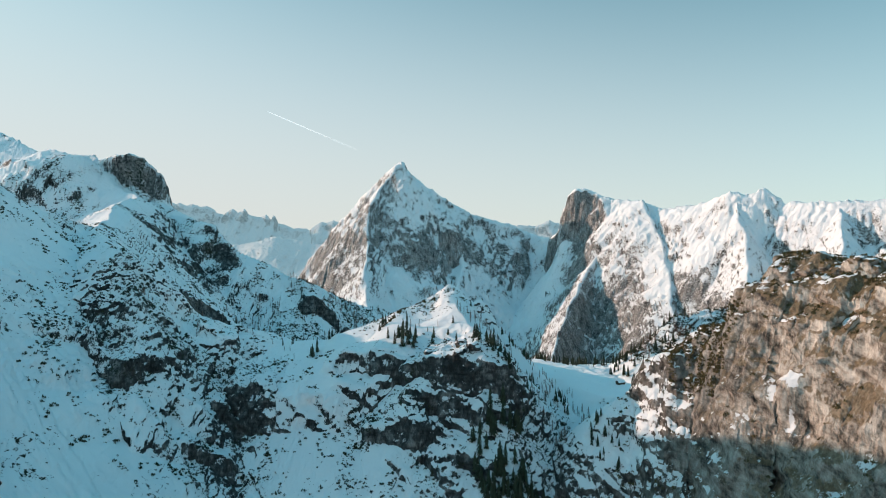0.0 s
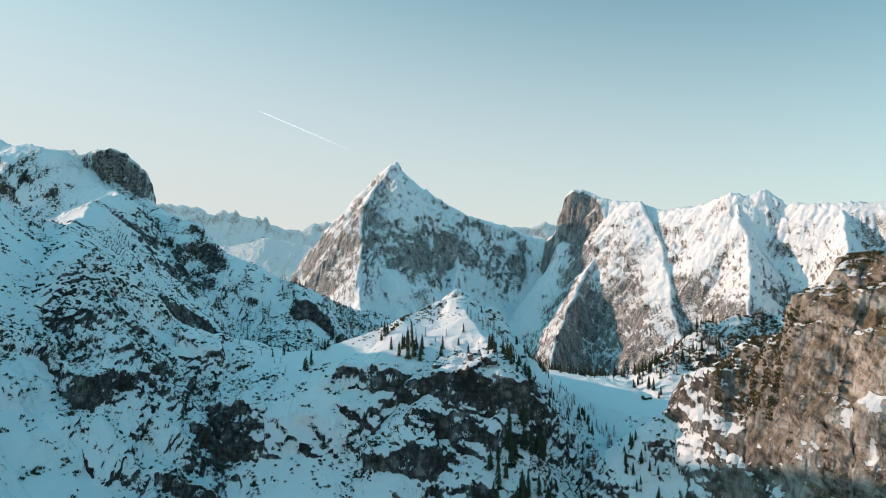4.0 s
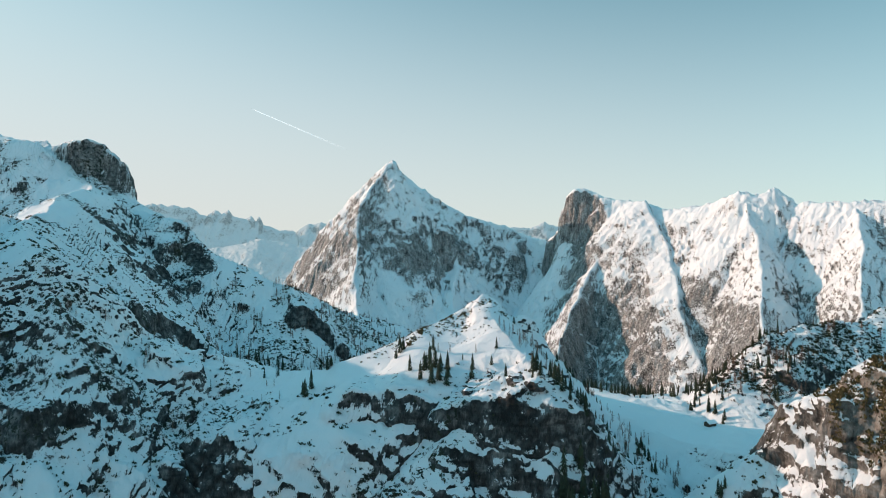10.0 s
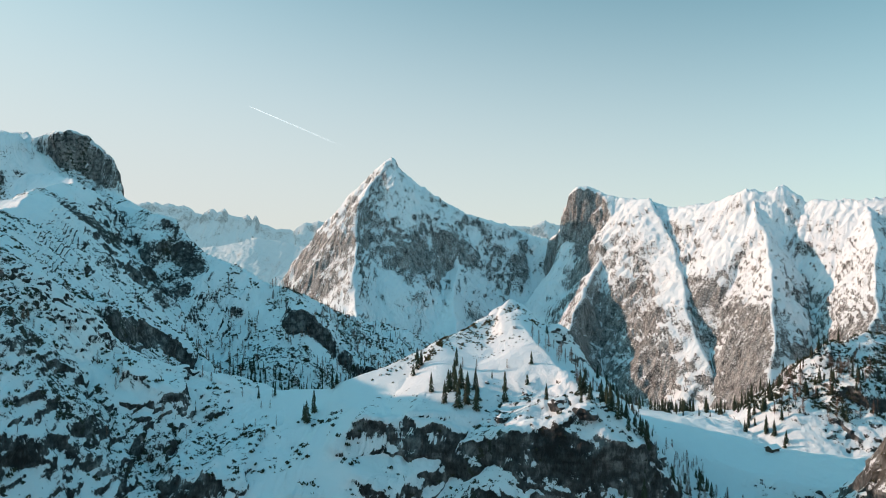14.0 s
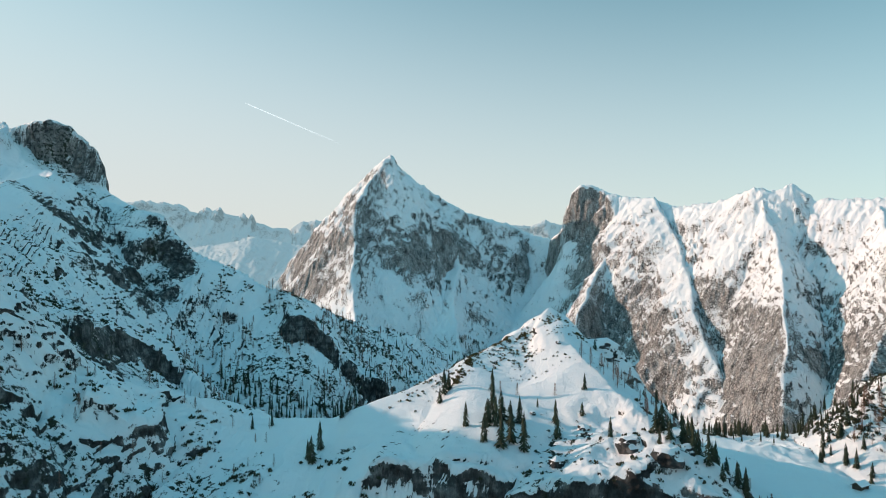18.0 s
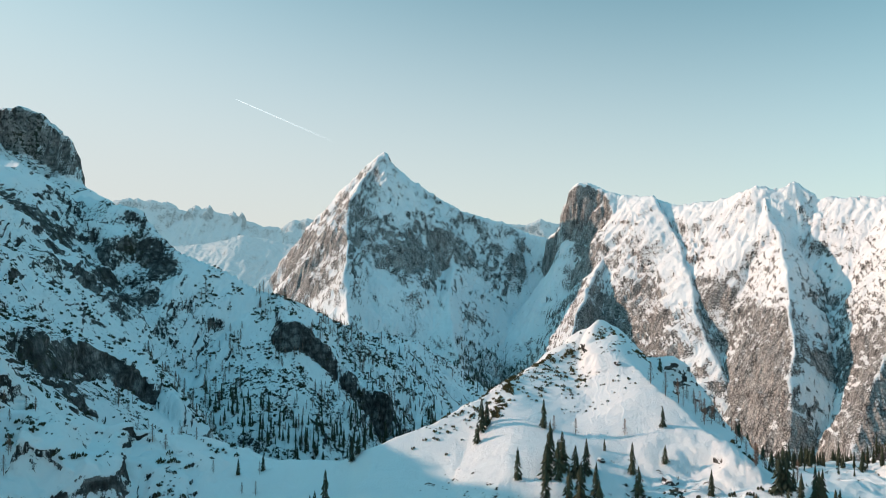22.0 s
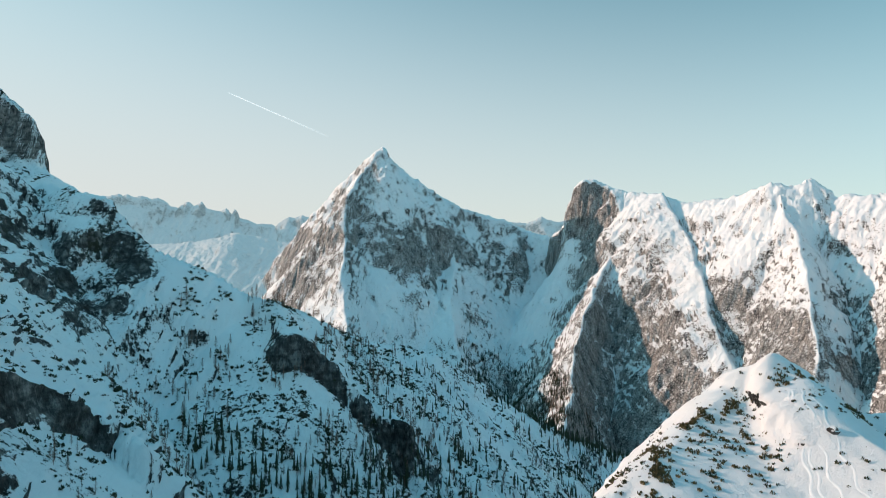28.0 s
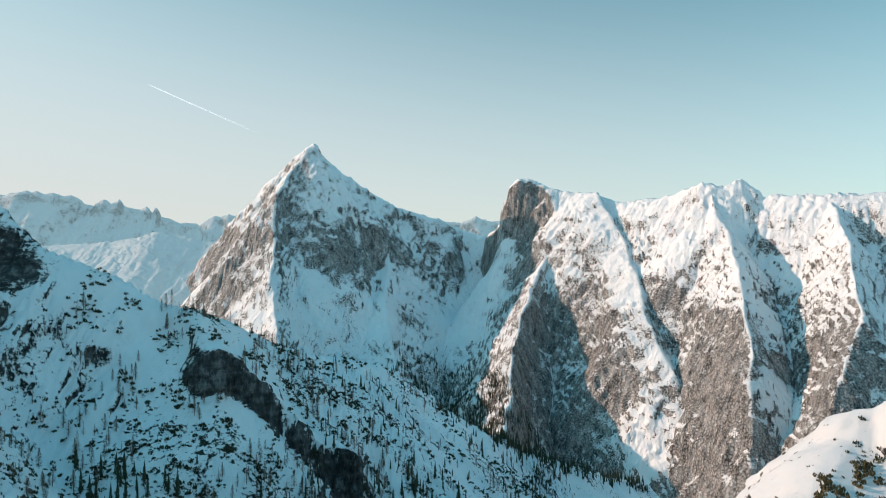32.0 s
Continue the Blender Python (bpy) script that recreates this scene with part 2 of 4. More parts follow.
BOWL_SNOW = [(431, 3227, 110, -0.5), (361, 3084, 110, -0.5), (232, 3194, 100, -0.3), (54, 2952, 100, -0.25), (570, 3010, 60, 0.1), (635, 3190, 60, 0.42), (660, 3120, 50, 0.36), (605, 3085, 45, 0.25)]
RANGE_ROCK = [(704, 2218, 60, -0.6), (933, 2009, 50, -0.6), (676, 2296, 50, -0.4), (1039, 2188, 40, -0.3), (824, 2148, 90, 0.15), (985, 1961, 90, 0.15),
              (570, 2507, 90, 0.12), (1100, 2500, 250, -0.1)]
MASSIF_ROCK = [(-333, 549, 45, -0.4), (-250, 424, 45, -0.35), (-98, 496, 30, -0.35), (-85, 468, 28, -0.3), (-253, 514, 35, 0.0), (-219, 461, 35, 0.0),
               (-205, 554, 40, -0.12), (-153, 491, 30, 0.1), (-128, 518, 25, 0.05), (-210, 483, 30, 0.05), (-495, 1085, 45, -0.16), (-241, 936, 35, -0.3), (-254, 849, 40, -0.3),
               (-283, 824, 30, -0.2), (-300, 910, 45, 0.2), (-335, 880, 50, 0.2), (-285, 935, 30, 0.2), (-242, 655, 12, 0.12), (-248, 690, 12, 0.2), (-244, 728, 12, 0.2), (-225, 750, 12, 0.2), (-170, 895, 10, 0.3), (-148, 897, 10, 0.3),
               (-122, 890, 10, 0.3), (-98, 888, 10, 0.3), (-76, 890, 10, 0.3), (-254, 492, 14, 0.3), (-221, 465, 14, 0.3), (-141, 489, 14, 0.3), (-141, 453, 14, 0.3),
               (-352, 880, 60, 0.13), (-350, 950, 60, 0.12), (-312, 850, 50, 0.11), (-330, 800, 50, 0.08), (-282, 753, 45, 0.06), (-204, 463, 30, 0.04)]
HILL_SNOW = [(-20, 575, 45, -0.5), (-70, 570, 40, -0.5), (120, 610, 50, -0.5), (102, 471, 25, -0.4), (60, 555, 40, -0.35)]
BARE = CRAG_ROCK + PEAK_ROCK + BOWL_SNOW + RANGE_ROCK + MASSIF_ROCK + HILL_SNOW


for c in CRESTS:   # the last gradient of a side goes on
    for k in ("left", "right"):
        (d0, h0), (d1, h1) = c[k][-2:]
        c[k] = c[k] + [(9000, h1 + (9000 - d1) * max(0.55, (h1 - h0) / (d1 - d0)))]


def crest_height(c, x, y):
    """Height that one crest gives over the points x, y; between two stretches that lie equally near, it passes smoothly."""
    pts = np.array(c["line"], np.float32)
    left, right = np.array(c["left"], np.float32).T, np.array(c["right"], np.float32).T
    best, run = np.full(x.shape, 1e9, np.float32), np.zeros(x.shape, np.float32)
    found, s0 = [], 0.0
    for a, b in zip(pts[:-1], pts[1:]):
        dx, dy = b[0] - a[0], b[1] - a[1]
        length = math.hypot(dx, dy)
        k = np.clip(((x - a[0]) * dx + (y - a[1]) * dy) / (length * length), 0, 1)
        d = np.hypot(x - a[0] - k * dx, y - a[1] - k * dy)
        near = d < best
        best, run = np.where(near, d, best), np.where(near, s0 + k * length, run)
        found.append((d, a[2] + k * (b[2] - a[2]), (dx * (y - a[1]) - dy * (x - a[0])) / length))
        s0 += length
    total, share = np.zeros(x.shape, np.float32), np.zeros(x.shape, np.float32)
    for d, top, side in found:
        w = np.exp(-np.minimum((d - best) / (0.1 * best + 0.8), 40))
        some = w > 0.003
        onto = smooth(-0.85, 0.85, side[some] / np.maximum(d[some], 0.01))   # round the ends one side passes into the other
        drop = np.interp(d[some], *right)
        drop += (np.interp(d[some], *left) - drop) * onto
        total[some] += w[some] * (top[some] - drop)
        share[some] += w[some]
    z = total / share
    if c.get("cap"):   # a ridge does not reach back beyond its beginning
        z = z - 1.2 * np.maximum(0, best - 1.3 * run - 2)
    pitch, depth = c["flute"]
    z += depth * smooth(0, min(2.5 * pitch, c.get("onset", 200)), best) * ridged(run / pitch, best / (pitch * 5), 4, 40)
    return z.astype(np.float32)


LANDS = ["valley", "peak", "range", "massif", "hill", "crag", "knoll", "far"]


def height(x, y, detail=True, lands=False):
    x, y = np.asarray(x, np.float32), np.asarray(y, np.float32)
    warp = np.clip(3 + 0.004 * y, 3, 16)
    wx = x + warp * fbm(x / 90, y / 90, 3, 3)
    wy = y + warp * fbm(x / 90 + 50, y / 90, 3, 5)
    z = np.full(x.shape, VALLEY, np.float32)
    land = np.zeros(x.shape, np.int8)
    for c in CRESTS:
        pts = np.array(c["line"], np.float32)
        off = np.hypot(np.maximum(0, np.abs(wx - (pts[:, 0].min() + pts[:, 0].max()) / 2) - np.ptp(pts[:, 0]) / 2),
                       np.maximum(0, np.abs(wy - (pts[:, 1].min() + pts[:, 1].max()) / 2) - np.ptp(pts[:, 1]) / 2))
        least = np.minimum(np.interp(off, *np.array(c["left"]).T), np.interp(off, *np.array(c["right"]).T))
        can = pts[:, 2].max() + c["flute"][1] - least > z
        h = crest_height(c, wx[can], wy[can])
        land[can] = np.where(h > z[can], LANDS.index(c["land"]), land[can])
        z[can] = np.maximum(z[can], h)
    for line, rise, reach in STEPS:
        pts = np.array(line, np.float32)
        can = (np.abs(wx - pts[:, 0].mean()) < np.ptp(pts[:, 0]) / 2 + 90) & (np.abs(wy - pts[:, 1].mean()) < np.ptp(pts[:, 1]) / 2 + 90)
        if not can.any():
            continue
        cx, cy = wx[can] + 4 * fbm(x[can] / 12, y[can] / 12, 2, 91), wy[can] + 4 * fbm(x[can] / 12 + 9, y[can] / 12, 2, 92)
        best, side, run = np.full(cx.shape, 1e9), np.zeros(cx.shape), np.zeros(cx.shape)
        for i, (a, b) in enumerate(zip(pts[:-1], pts[1:])):
            d = b - a
            k = np.clip(((cx - a[0]) * d[0] + (cy - a[1]) * d[1]) / (d @ d), 0, 1)
            away = np.hypot(cx - a[0] - k * d[0], cy - a[1] - k * d[1])
            near = away < best
            best = np.where(near, away, best)
            side = np.where(near, d[0] * (cy - a[1]) - d[1] * (cx - a[0]), side)
            run = np.where(near, (i + k) / (len(pts) - 1), run)
        s = np.where(side > 0, best, -best)
        ends = smooth(0, 0.15, run) * smooth(0, 0.15, 1 - run)
        z[can] += rise * ends * smooth(-3.5, 4.0, s) * np.exp(-np.maximum(s, 0) / reach)
    if not detail:
        return z
    far = np.interp(y, (500, 1000, 2200), (0.75, 0.85, 1.5)).astype(np.float32)
    calm = np.zeros(x.shape, np.float32)
    for cx, cy, rx, ry in CALM:
        calm = np.maximum(calm, np.exp(-((x - cx) / rx) ** 2 - ((y - cy) / ry) ** 2))
    size = far * (1 - 0.78 * np.minimum(1, 1.3 * calm))
    rough = size * (0.35 + 1.0 * smooth(-0.3, 0.3, fbm(x / 140, y / 140, 3, 21)))
    relief = np.zeros(x.shape, np.float32)
    for lam, amp, seed in ((80, 3.6, 9), (37, 4.2, 10), (17, 2.9, 11), (8.3, 1.7, 12), (4.1, 0.8, 13)):
        lam = lam * np.where(y > 1500, 1.6, 1.0)
        relief += np.where(y > 1500, 0.6 if lam.max() > 40 else 0.3, 1.0) * amp * (0.4 - 2 * np.abs(perlin(x / lam + seed, y / lam, seed)))
    z += rough * relief
    z += (0.1 + 0.25 * size) * fbm(x / 14, y / 14, 3, 15, 0.6)
    # rock bands: slightly tilted strata that step the slope here and there
    band = z + 0.22 * x + 0.1 * y + 22 * fbm(x / 60, y / 60, 3, 31)
    z += smooth(0.0, 0.35, fbm(x / 90, y / 90, 2, 33)) * 2.6 * size * np.sin(band * (2 * math.pi / 29))
    return (z, land, rough * relief) if lands else z


# ---- materials ----
def material(name):
    m = bpy.data.materials.new(name)
    m.use_nodes = True
    nt = m.node_tree
    return m, nt.nodes, nt.links, nt.nodes["Principled BSDF"]


def terrain_material():
    m, n, l, bsdf = material("snow_and_rock")

    def node(kind, **kw):
        q = n.new(kind)
        for k, v in kw.items():
            q.inputs[k].default_value = v
        return q

    def maths(op, a, b=None):
        q = n.new("ShaderNodeMath")
        q.operation = op
        q.inputs[2].default_value = 0.55
        for i, v in enumerate((a, b)):
            if v is None:
                continue
            if isinstance(v, (int, float)):
                q.inputs[i].default_value = v
            else:
                l.new(v, q.inputs[i])
        return q.outputs[0]

    def ramp(fac, stops):
        q = n.new("ShaderNodeValToRGB")
        while len(q.color_ramp.elements) < len(stops):
            q.color_ramp.elements.new(0.5)
        for e, (p, c) in zip(q.color_ramp.elements, stops):
            e.position, e.color = p, (*c, 1)
        l.new(fac, q.inputs[0])
        return q.outputs[0]

    geo = n.new("ShaderNodeNewGeometry")
    sep = n.new("ShaderNodeSeparateXYZ")
    l.new(geo.outputs["Normal"], sep.inputs[0])
    coord = n.new("ShaderNodeTexCoord").outputs["Object"]

    drawn = n.new("ShaderNodeMapping")     # drawn out down the slope, leaning with the beds
    drawn.inputs["Scale"].default_value = (1.0, 1.0, 0.42)
    drawn.inputs["Rotation"].default_value = (0.0, 0.5, 0)
    l.new(coord, drawn.inputs["Vector"])

    far_pale = n.new("ShaderNodeAttribute")
    far_pale.attribute_name = "far_pale"
    coarser = n.new("ShaderNodeVectorMath")     # larger forms on the high walls
    coarser.operation = "SCALE"
    l.new(drawn.outputs[0], coarser.inputs[0])
    l.new(maths("SUBTRACT", 1.0, maths("MULTIPLY", far_pale.outputs["Fac"], 0.38)), coarser.inputs["Scale"])

    def noise_at(scale, detail=6.0, rough=0.6):
        q = node("ShaderNodeTexNoise", Scale=scale, Detail=detail, Roughness=rough)
        l.new(coarser.outputs[0], q.inputs["Vector"])
        return q.outputs["Fac"]

    bare = n.new("ShaderNodeAttribute")
    bare.attribute_name = "bare"
    # small crags, ribs and ledges
    rugged = node("ShaderNodeTexNoise", Scale=0.045, Detail=9.0, Roughness=0.62)
    rugged.noise_type = "RIDGED_MULTIFRACTAL"
    rugged.inputs["Offset"].default_value, rugged.inputs["Gain"].default_value = 0.9, 2.0
    l.new(coarser.outputs[0], rugged.inputs["Vector"])
    crags = maths("MULTIPLY", rugged.outputs["Fac"], maths("ADD", maths("MULTIPLY", far_pale.outputs["Fac"], 7.0), 4.0))
    tilted = node("ShaderNodeBump", Strength=1.0, Distance=1.0)
    l.new(crags, tilted.inputs["Height"])
    sep2 = n.new("ShaderNodeSeparateXYZ")
    l.new(tilted.outputs[0], sep2.inputs[0])
    level = maths("ADD", maths("MULTIPLY", sep.outputs["Z"], 0.5), maths("MULTIPLY", sep2.outputs["Z"], 0.5))
    upright = n.new("ShaderNodeMapping")   # ribs and runnels down the walls
    upright.inputs["Scale"].default_value = (1.0, 1.0, 0.16)
    l.new(coord, upright.inputs["Vector"])
    runnel = node("ShaderNodeTexNoise", Scale=0.055, Detail=10.0, Roughness=0.72)
    l.new(upright.outputs[0], runnel.inputs["Vector"])
    streak = runnel.outputs["Fac"]
    fine, mid, wide = noise_at(0.42, 12, 0.8), noise_at(0.06, 8, 0.65), noise_at(0.01, 4)
    # snow holds where the ground is flat enough; the noise breaks the edge up
    rough = n.new("ShaderNodeAttribute")
    rough.attribute_name = "rough"
    # ledges: noise drawn out along the beds
    flat = n.new("ShaderNodeMapping")
    flat.inputs["Scale"].default_value = (0.05, 0.05, 0.55)
    flat.inputs["Rotation"].default_value = (0.2, 0.45, 0)
    l.new(coord, flat.inputs["Vector"])
    beds = node("ShaderNodeTexNoise", Scale=1.0, Detail=6.0, Roughness=0.65)
    l.new(flat.outputs[0], beds.inputs["Vector"])
    beds = beds.outputs["Fac"]
    hold = maths("ADD", maths("ADD", maths("MAXIMUM", level, 0.2), 0.03), maths("MULTIPLY", maths("SUBTRACT", fine, 0.5), maths("MULTIPLY", maths("MULTIPLY_ADD", rough.outputs["Fac"], 0.75), 1.45)))
    hold = maths("ADD", hold, maths("MULTIPLY", maths("SUBTRACT", beds, 0.5), 0.45))
    hold = maths("ADD", hold, maths("MULTIPLY", maths("SUBTRACT", streak, 0.5), 0.5))
    hold = maths("ADD", hold, maths("MULTIPLY", maths("SUBTRACT", mid, 0.5), 0.15))
    hold = maths("ADD", hold, maths("MULTIPLY", maths("SUBTRACT", wide, 0.5), 0.5))
    hold = maths("SUBTRACT", hold, bare.outputs["Fac"])
    ss = n.new("ShaderNodeMapRange")
    ss.interpolation_type = "SMOOTHSTEP"
    ss.inputs["From Min"].default_value, ss.inputs["From Max"].default_value = 0.515, 0.55
    l.new(hold, ss.inputs["Value"])
    snow = ss.outputs[0]
    crack = n.new("ShaderNodeTexVoronoi")
    crack.feature = "DISTANCE_TO_EDGE"
    crack.inputs["Scale"].default_value = 0.12
    warp = n.new("ShaderNodeVectorMath")
    warp.operation = "MULTIPLY_ADD"
    warp.inputs[1].default_value = (5, 5, 5)
    tone = n.new("ShaderNodeTexNoise")
    tone.inputs["Scale"].default_value, tone.inputs["Detail"].default_value = 0.15, 5.0
    l.new(coord, tone.inputs["Vector"])
    l.new(tone.outputs["Color"], warp.inputs[0])
    l.new(coord, warp.inputs[2])
    l.new(warp.outputs[0], crack.inputs["Vector"])
    cracks = crack.outputs["Distance"]
    stone = maths("ADD", maths("ADD", maths("MULTIPLY", mid, 0.22), maths("MULTIPLY", streak, 0.28)), maths("ADD", maths("MULTIPLY", beds, 0.12), maths("MULTIPLY", fine, 0.38)))
    stone = maths("SUBTRACT", stone, maths("MULTIPLY", maths("SUBTRACT", 0.3, maths("MINIMUM", cracks, 0.3)), 0.25))
    # slanting slabs of the crag
    slant = n.new("ShaderNodeVectorMath")
    slant.operation = "DOT_PRODUCT"
    slant.inputs[1].default_value = (0.4, -0.45, 1.0)
    l.new(coord, slant.inputs[0])
    along = n.new("ShaderNodeVectorMath")
    along.operation = "DOT_PRODUCT"
    along.inputs[1].default_value = (0.66, -0.75, -0.4)
    l.new(coord, along.inputs[0])
    plane = n.new("ShaderNodeCombineXYZ")
    l.new(maths("MULTIPLY", slant.outputs["Value"], 0.11), plane.inputs[0])
    l.new(maths("MULTIPLY", along.outputs["Value"], 0.022), plane.inputs[1])
    slabs = node("ShaderNodeTexNoise", Scale=1.0, Detail=7.0, Roughness=0.62)
    l.new(plane.outputs[0], slabs.inputs["Vector"])
    slabs = slabs.outputs["Fac"]
    slabby = maths("ADD", maths("MULTIPLY", stone, 0.62), maths("MULTIPLY", slabs, 0.38))
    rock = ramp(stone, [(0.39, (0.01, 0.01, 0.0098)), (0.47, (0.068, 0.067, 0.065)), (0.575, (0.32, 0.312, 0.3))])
    # paler grey for far rock: the haze of distance is in its colour
    hazed_rock = ramp(stone, [(0.385, (0.035, 0.0345, 0.0335)), (0.455, (0.29, 0.283, 0.272)), (0.55, (0.6, 0.588, 0.565))])
    tan = ramp(slabby, [(0.385, (0.025, 0.021, 0.018)), (0.425, (0.19, 0.16, 0.13)), (0.47, (0.48, 0.42, 0.355)), (0.54, (0.8, 0.745, 0.665))])
    grass = ramp(fine, [(0.35, (0.09, 0.062, 0.032)), (0.65, (0.32, 0.23, 0.13))])
    och = n.new("ShaderNodeAttribute")
    och.attribute_name = "ochre"

    def blend(fac, a, b):
        q = n.new("ShaderNodeMix")
        q.data_type = "RGBA"
        l.new(fac, q.inputs["Factor"])
        l.new(a, q.inputs["A"])
        l.new(b, q.inputs["B"])
        return q.outputs["Result"]

    def step(value, lo, hi):
        q = n.new("ShaderNodeMapRange")
        q.interpolation_type = "SMOOTHSTEP"
        q.inputs["From Min"].default_value, q.inputs["From Max"].default_value = lo, hi
        l.new(value, q.inputs["Value"])
        return q.outputs[0]

    rock = blend(far_pale.outputs["Fac"], rock, hazed_rock)
    turf = maths("MULTIPLY", step(maths("ADD", maths("MULTIPLY", sep.outputs["Z"], 0.5), noise_at(0.05, 9, 0.75)), 0.7, 0.8), och.outputs["Fac"])
    rock = blend(turf, blend(och.outputs["Fac"], rock, tan), grass)
    white = ramp(wide, [(0.3, (0.78, 0.8, 0.82)), (0.7, (0.86, 0.87, 0.87))])
    zone = n.new("ShaderNodeAttribute")
    zone.attribute_name = "shrub"
    speck = node("ShaderNodeTexNoise", Scale=0.3, Detail=5.0, Roughness=0.7)
    l.new(coord, speck.inputs["Vector"])
    tufts = step(maths("ADD", maths("MULTIPLY", maths("SUBTRACT", mid, 0.5), 0.5), maths("ADD", speck.outputs["Fac"], maths("MULTIPLY", zone.outputs["Fac"], 0.2))), 0.74, 0.765)
    snow = maths("MULTIPLY", snow, maths("SUBTRACT", 1.0, tufts))
    pine = ramp(fine, [(0.35, (0.012, 0.016, 0.01)), (0.65, (0.045, 0.048, 0.028))])
    rock = blend(tufts, rock, pine)
    mix = n.new("ShaderNodeMix")
    mix.data_type = "RGBA"
    l.new(snow, mix.inputs["Factor"])
    l.new(rock, mix.inputs["A"])
    l.new(white, mix.inputs["B"])
    l.new(mix.outputs["Result"], bsdf.inputs["Base Color"])
    bsdf.inputs["Roughness"].default_value = 0.8
    bump = node("ShaderNodeBump", Strength=0.8, Distance=1.8)
    relief = maths("ADD", fine, maths("MULTIPLY", mid, 1.5))
    ledge = maths("ADD", maths("ADD", maths("MULTIPLY", slabs, maths("MULTIPLY", och.outputs["Fac"], 5.0)), maths("ADD", beds, maths("MULTIPLY", streak, 2.5))), maths("MINIMUM", maths("MULTIPLY", cracks, 1.2), 0.35))
    bare_rock = maths("SUBTRACT", 1.0, snow)
    height_in = maths("ADD", maths("MULTIPLY", relief, maths("MULTIPLY_ADD", bare_rock, 0.6)), maths("MULTIPLY", ledge, bare_rock))
    share = maths("ADD", maths("MULTIPLY", bare_rock, 0.55), maths("ADD", maths("MULTIPLY", far_pale.outputs["Fac"], 0.1), 0.04))
    l.new(maths("ADD", height_in, maths("MULTIPLY", crags, share)), bump.inputs["Height"])
    l.new(bump.outputs[0], bsdf.inputs["Normal"])
    return m


TERRAIN = terrain_material()


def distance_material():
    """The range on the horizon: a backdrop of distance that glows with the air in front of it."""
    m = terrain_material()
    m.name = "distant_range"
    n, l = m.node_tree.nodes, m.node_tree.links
    # haze put in as bluish emission, mixed half and half with the rock
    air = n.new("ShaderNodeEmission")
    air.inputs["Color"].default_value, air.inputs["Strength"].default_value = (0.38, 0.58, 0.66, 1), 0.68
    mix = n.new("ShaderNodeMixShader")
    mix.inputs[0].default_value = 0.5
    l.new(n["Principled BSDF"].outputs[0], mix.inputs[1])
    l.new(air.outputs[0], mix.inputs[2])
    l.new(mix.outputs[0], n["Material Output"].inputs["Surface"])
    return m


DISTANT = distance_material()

# ---- the ground: one sheet on a fan of columns, dense ahead and coarse all round ----
COLS, ROWS, FINE = 1040, 1100, 1300
az = np.concatenate([np.linspace(-180, -40, 60, endpoint=False), np.linspace(-40, 40, COLS, endpoint=False), np.linspace(40, 180, 61)])
az = np.radians(az).astype(np.float32)
r_fine = (np.geomspace(40, 5600, FINE)).astype(np.float32)
coarse = np.unique(np.append(np.arange(0, len(az), 6), len(az) - 1))
rr, aa = np.meshgrid(r_fine, az[coarse])
prof = height(rr * np.sin(aa), rr * np.cos(aa), False)
step_r = np.diff(r_fine) / r_fine[:-1]
step_z = np.diff(prof, axis=1) / r_fine[:-1]
weight = np.hypot(0.45 * step_r, step_z * np.where(step_z < 0, 0.4, 1.0)) + 0.0002
weight *= 1 + 2.5 * np.exp(-((r_fine[:-1] - 605) / 32) ** 2)
weight *= 1 + 0.6 * smooth(380, 470, r_fine[:-1]) * smooth(760, 640, r_fine[:-1])   # the near hill
kernel = np.ones(7, np.float32) / 7
weight = np.apply_along_axis(lambda w: np.convolve(w, kernel, "same"), 1, weight)
cum = np.concatenate([np.zeros((len(coarse), 1)), np.cumsum(weight, 1)], 1)
cum /= cum[:, -1:]
even = np.linspace(0, 1, ROWS)
rows_c = np.array([np.interp(even, c, r_fine) for c in cum], np.float32)
for _ in range(3):   # neighbouring columns keep in step
    rows_c[1:-1] = (rows_c[:-2] + 2 * rows_c[1:-1] + rows_c[2:]) / 4
radius = np.array([np.interp(np.arange(len(az)), coarse, rows_c[:, k]) for k in range(ROWS)], np.float32).T
radius[:, 0] = 0.5
gx, gy = radius * np.sin(az)[:, None], radius * np.cos(az)[:, None]
gz, land, relief = height(gx, gy, lands=True)


def sheet_normals(gx, gy, gz):
    p = np.stack([gx, gy, gz], -1)
    n = np.cross(np.gradient(p, axis=1), np.gradient(p, axis=0))
    n /= np.maximum(np.linalg.norm(n, axis=-1, keepdims=True), 1e-6)
    return n * np.sign(n[..., 2].mean())


# steep faces are broken up sideways: blocks, ledges and overhangs
nrm = sheet_normals(gx, gy, gz)
steep = smooth(0.86, 0.5, nrm[..., 2])
size = np.interp(gy, (0, 650, 1000, 2200), (1.0, 0.8, 1.0, 2.0)).astype(np.float32)
blocks = np.zeros(gx.shape, np.float32)
big = smooth(1500, 1900, gy) * smooth(4000, 3700, gy)
on_crag = np.exp(-((gx - 215) / 75) ** 2 - ((gy - 390) / 105) ** 2).astype(np.float32)
tall = 0.9 + 0.4 * on_crag + 1.9 * big
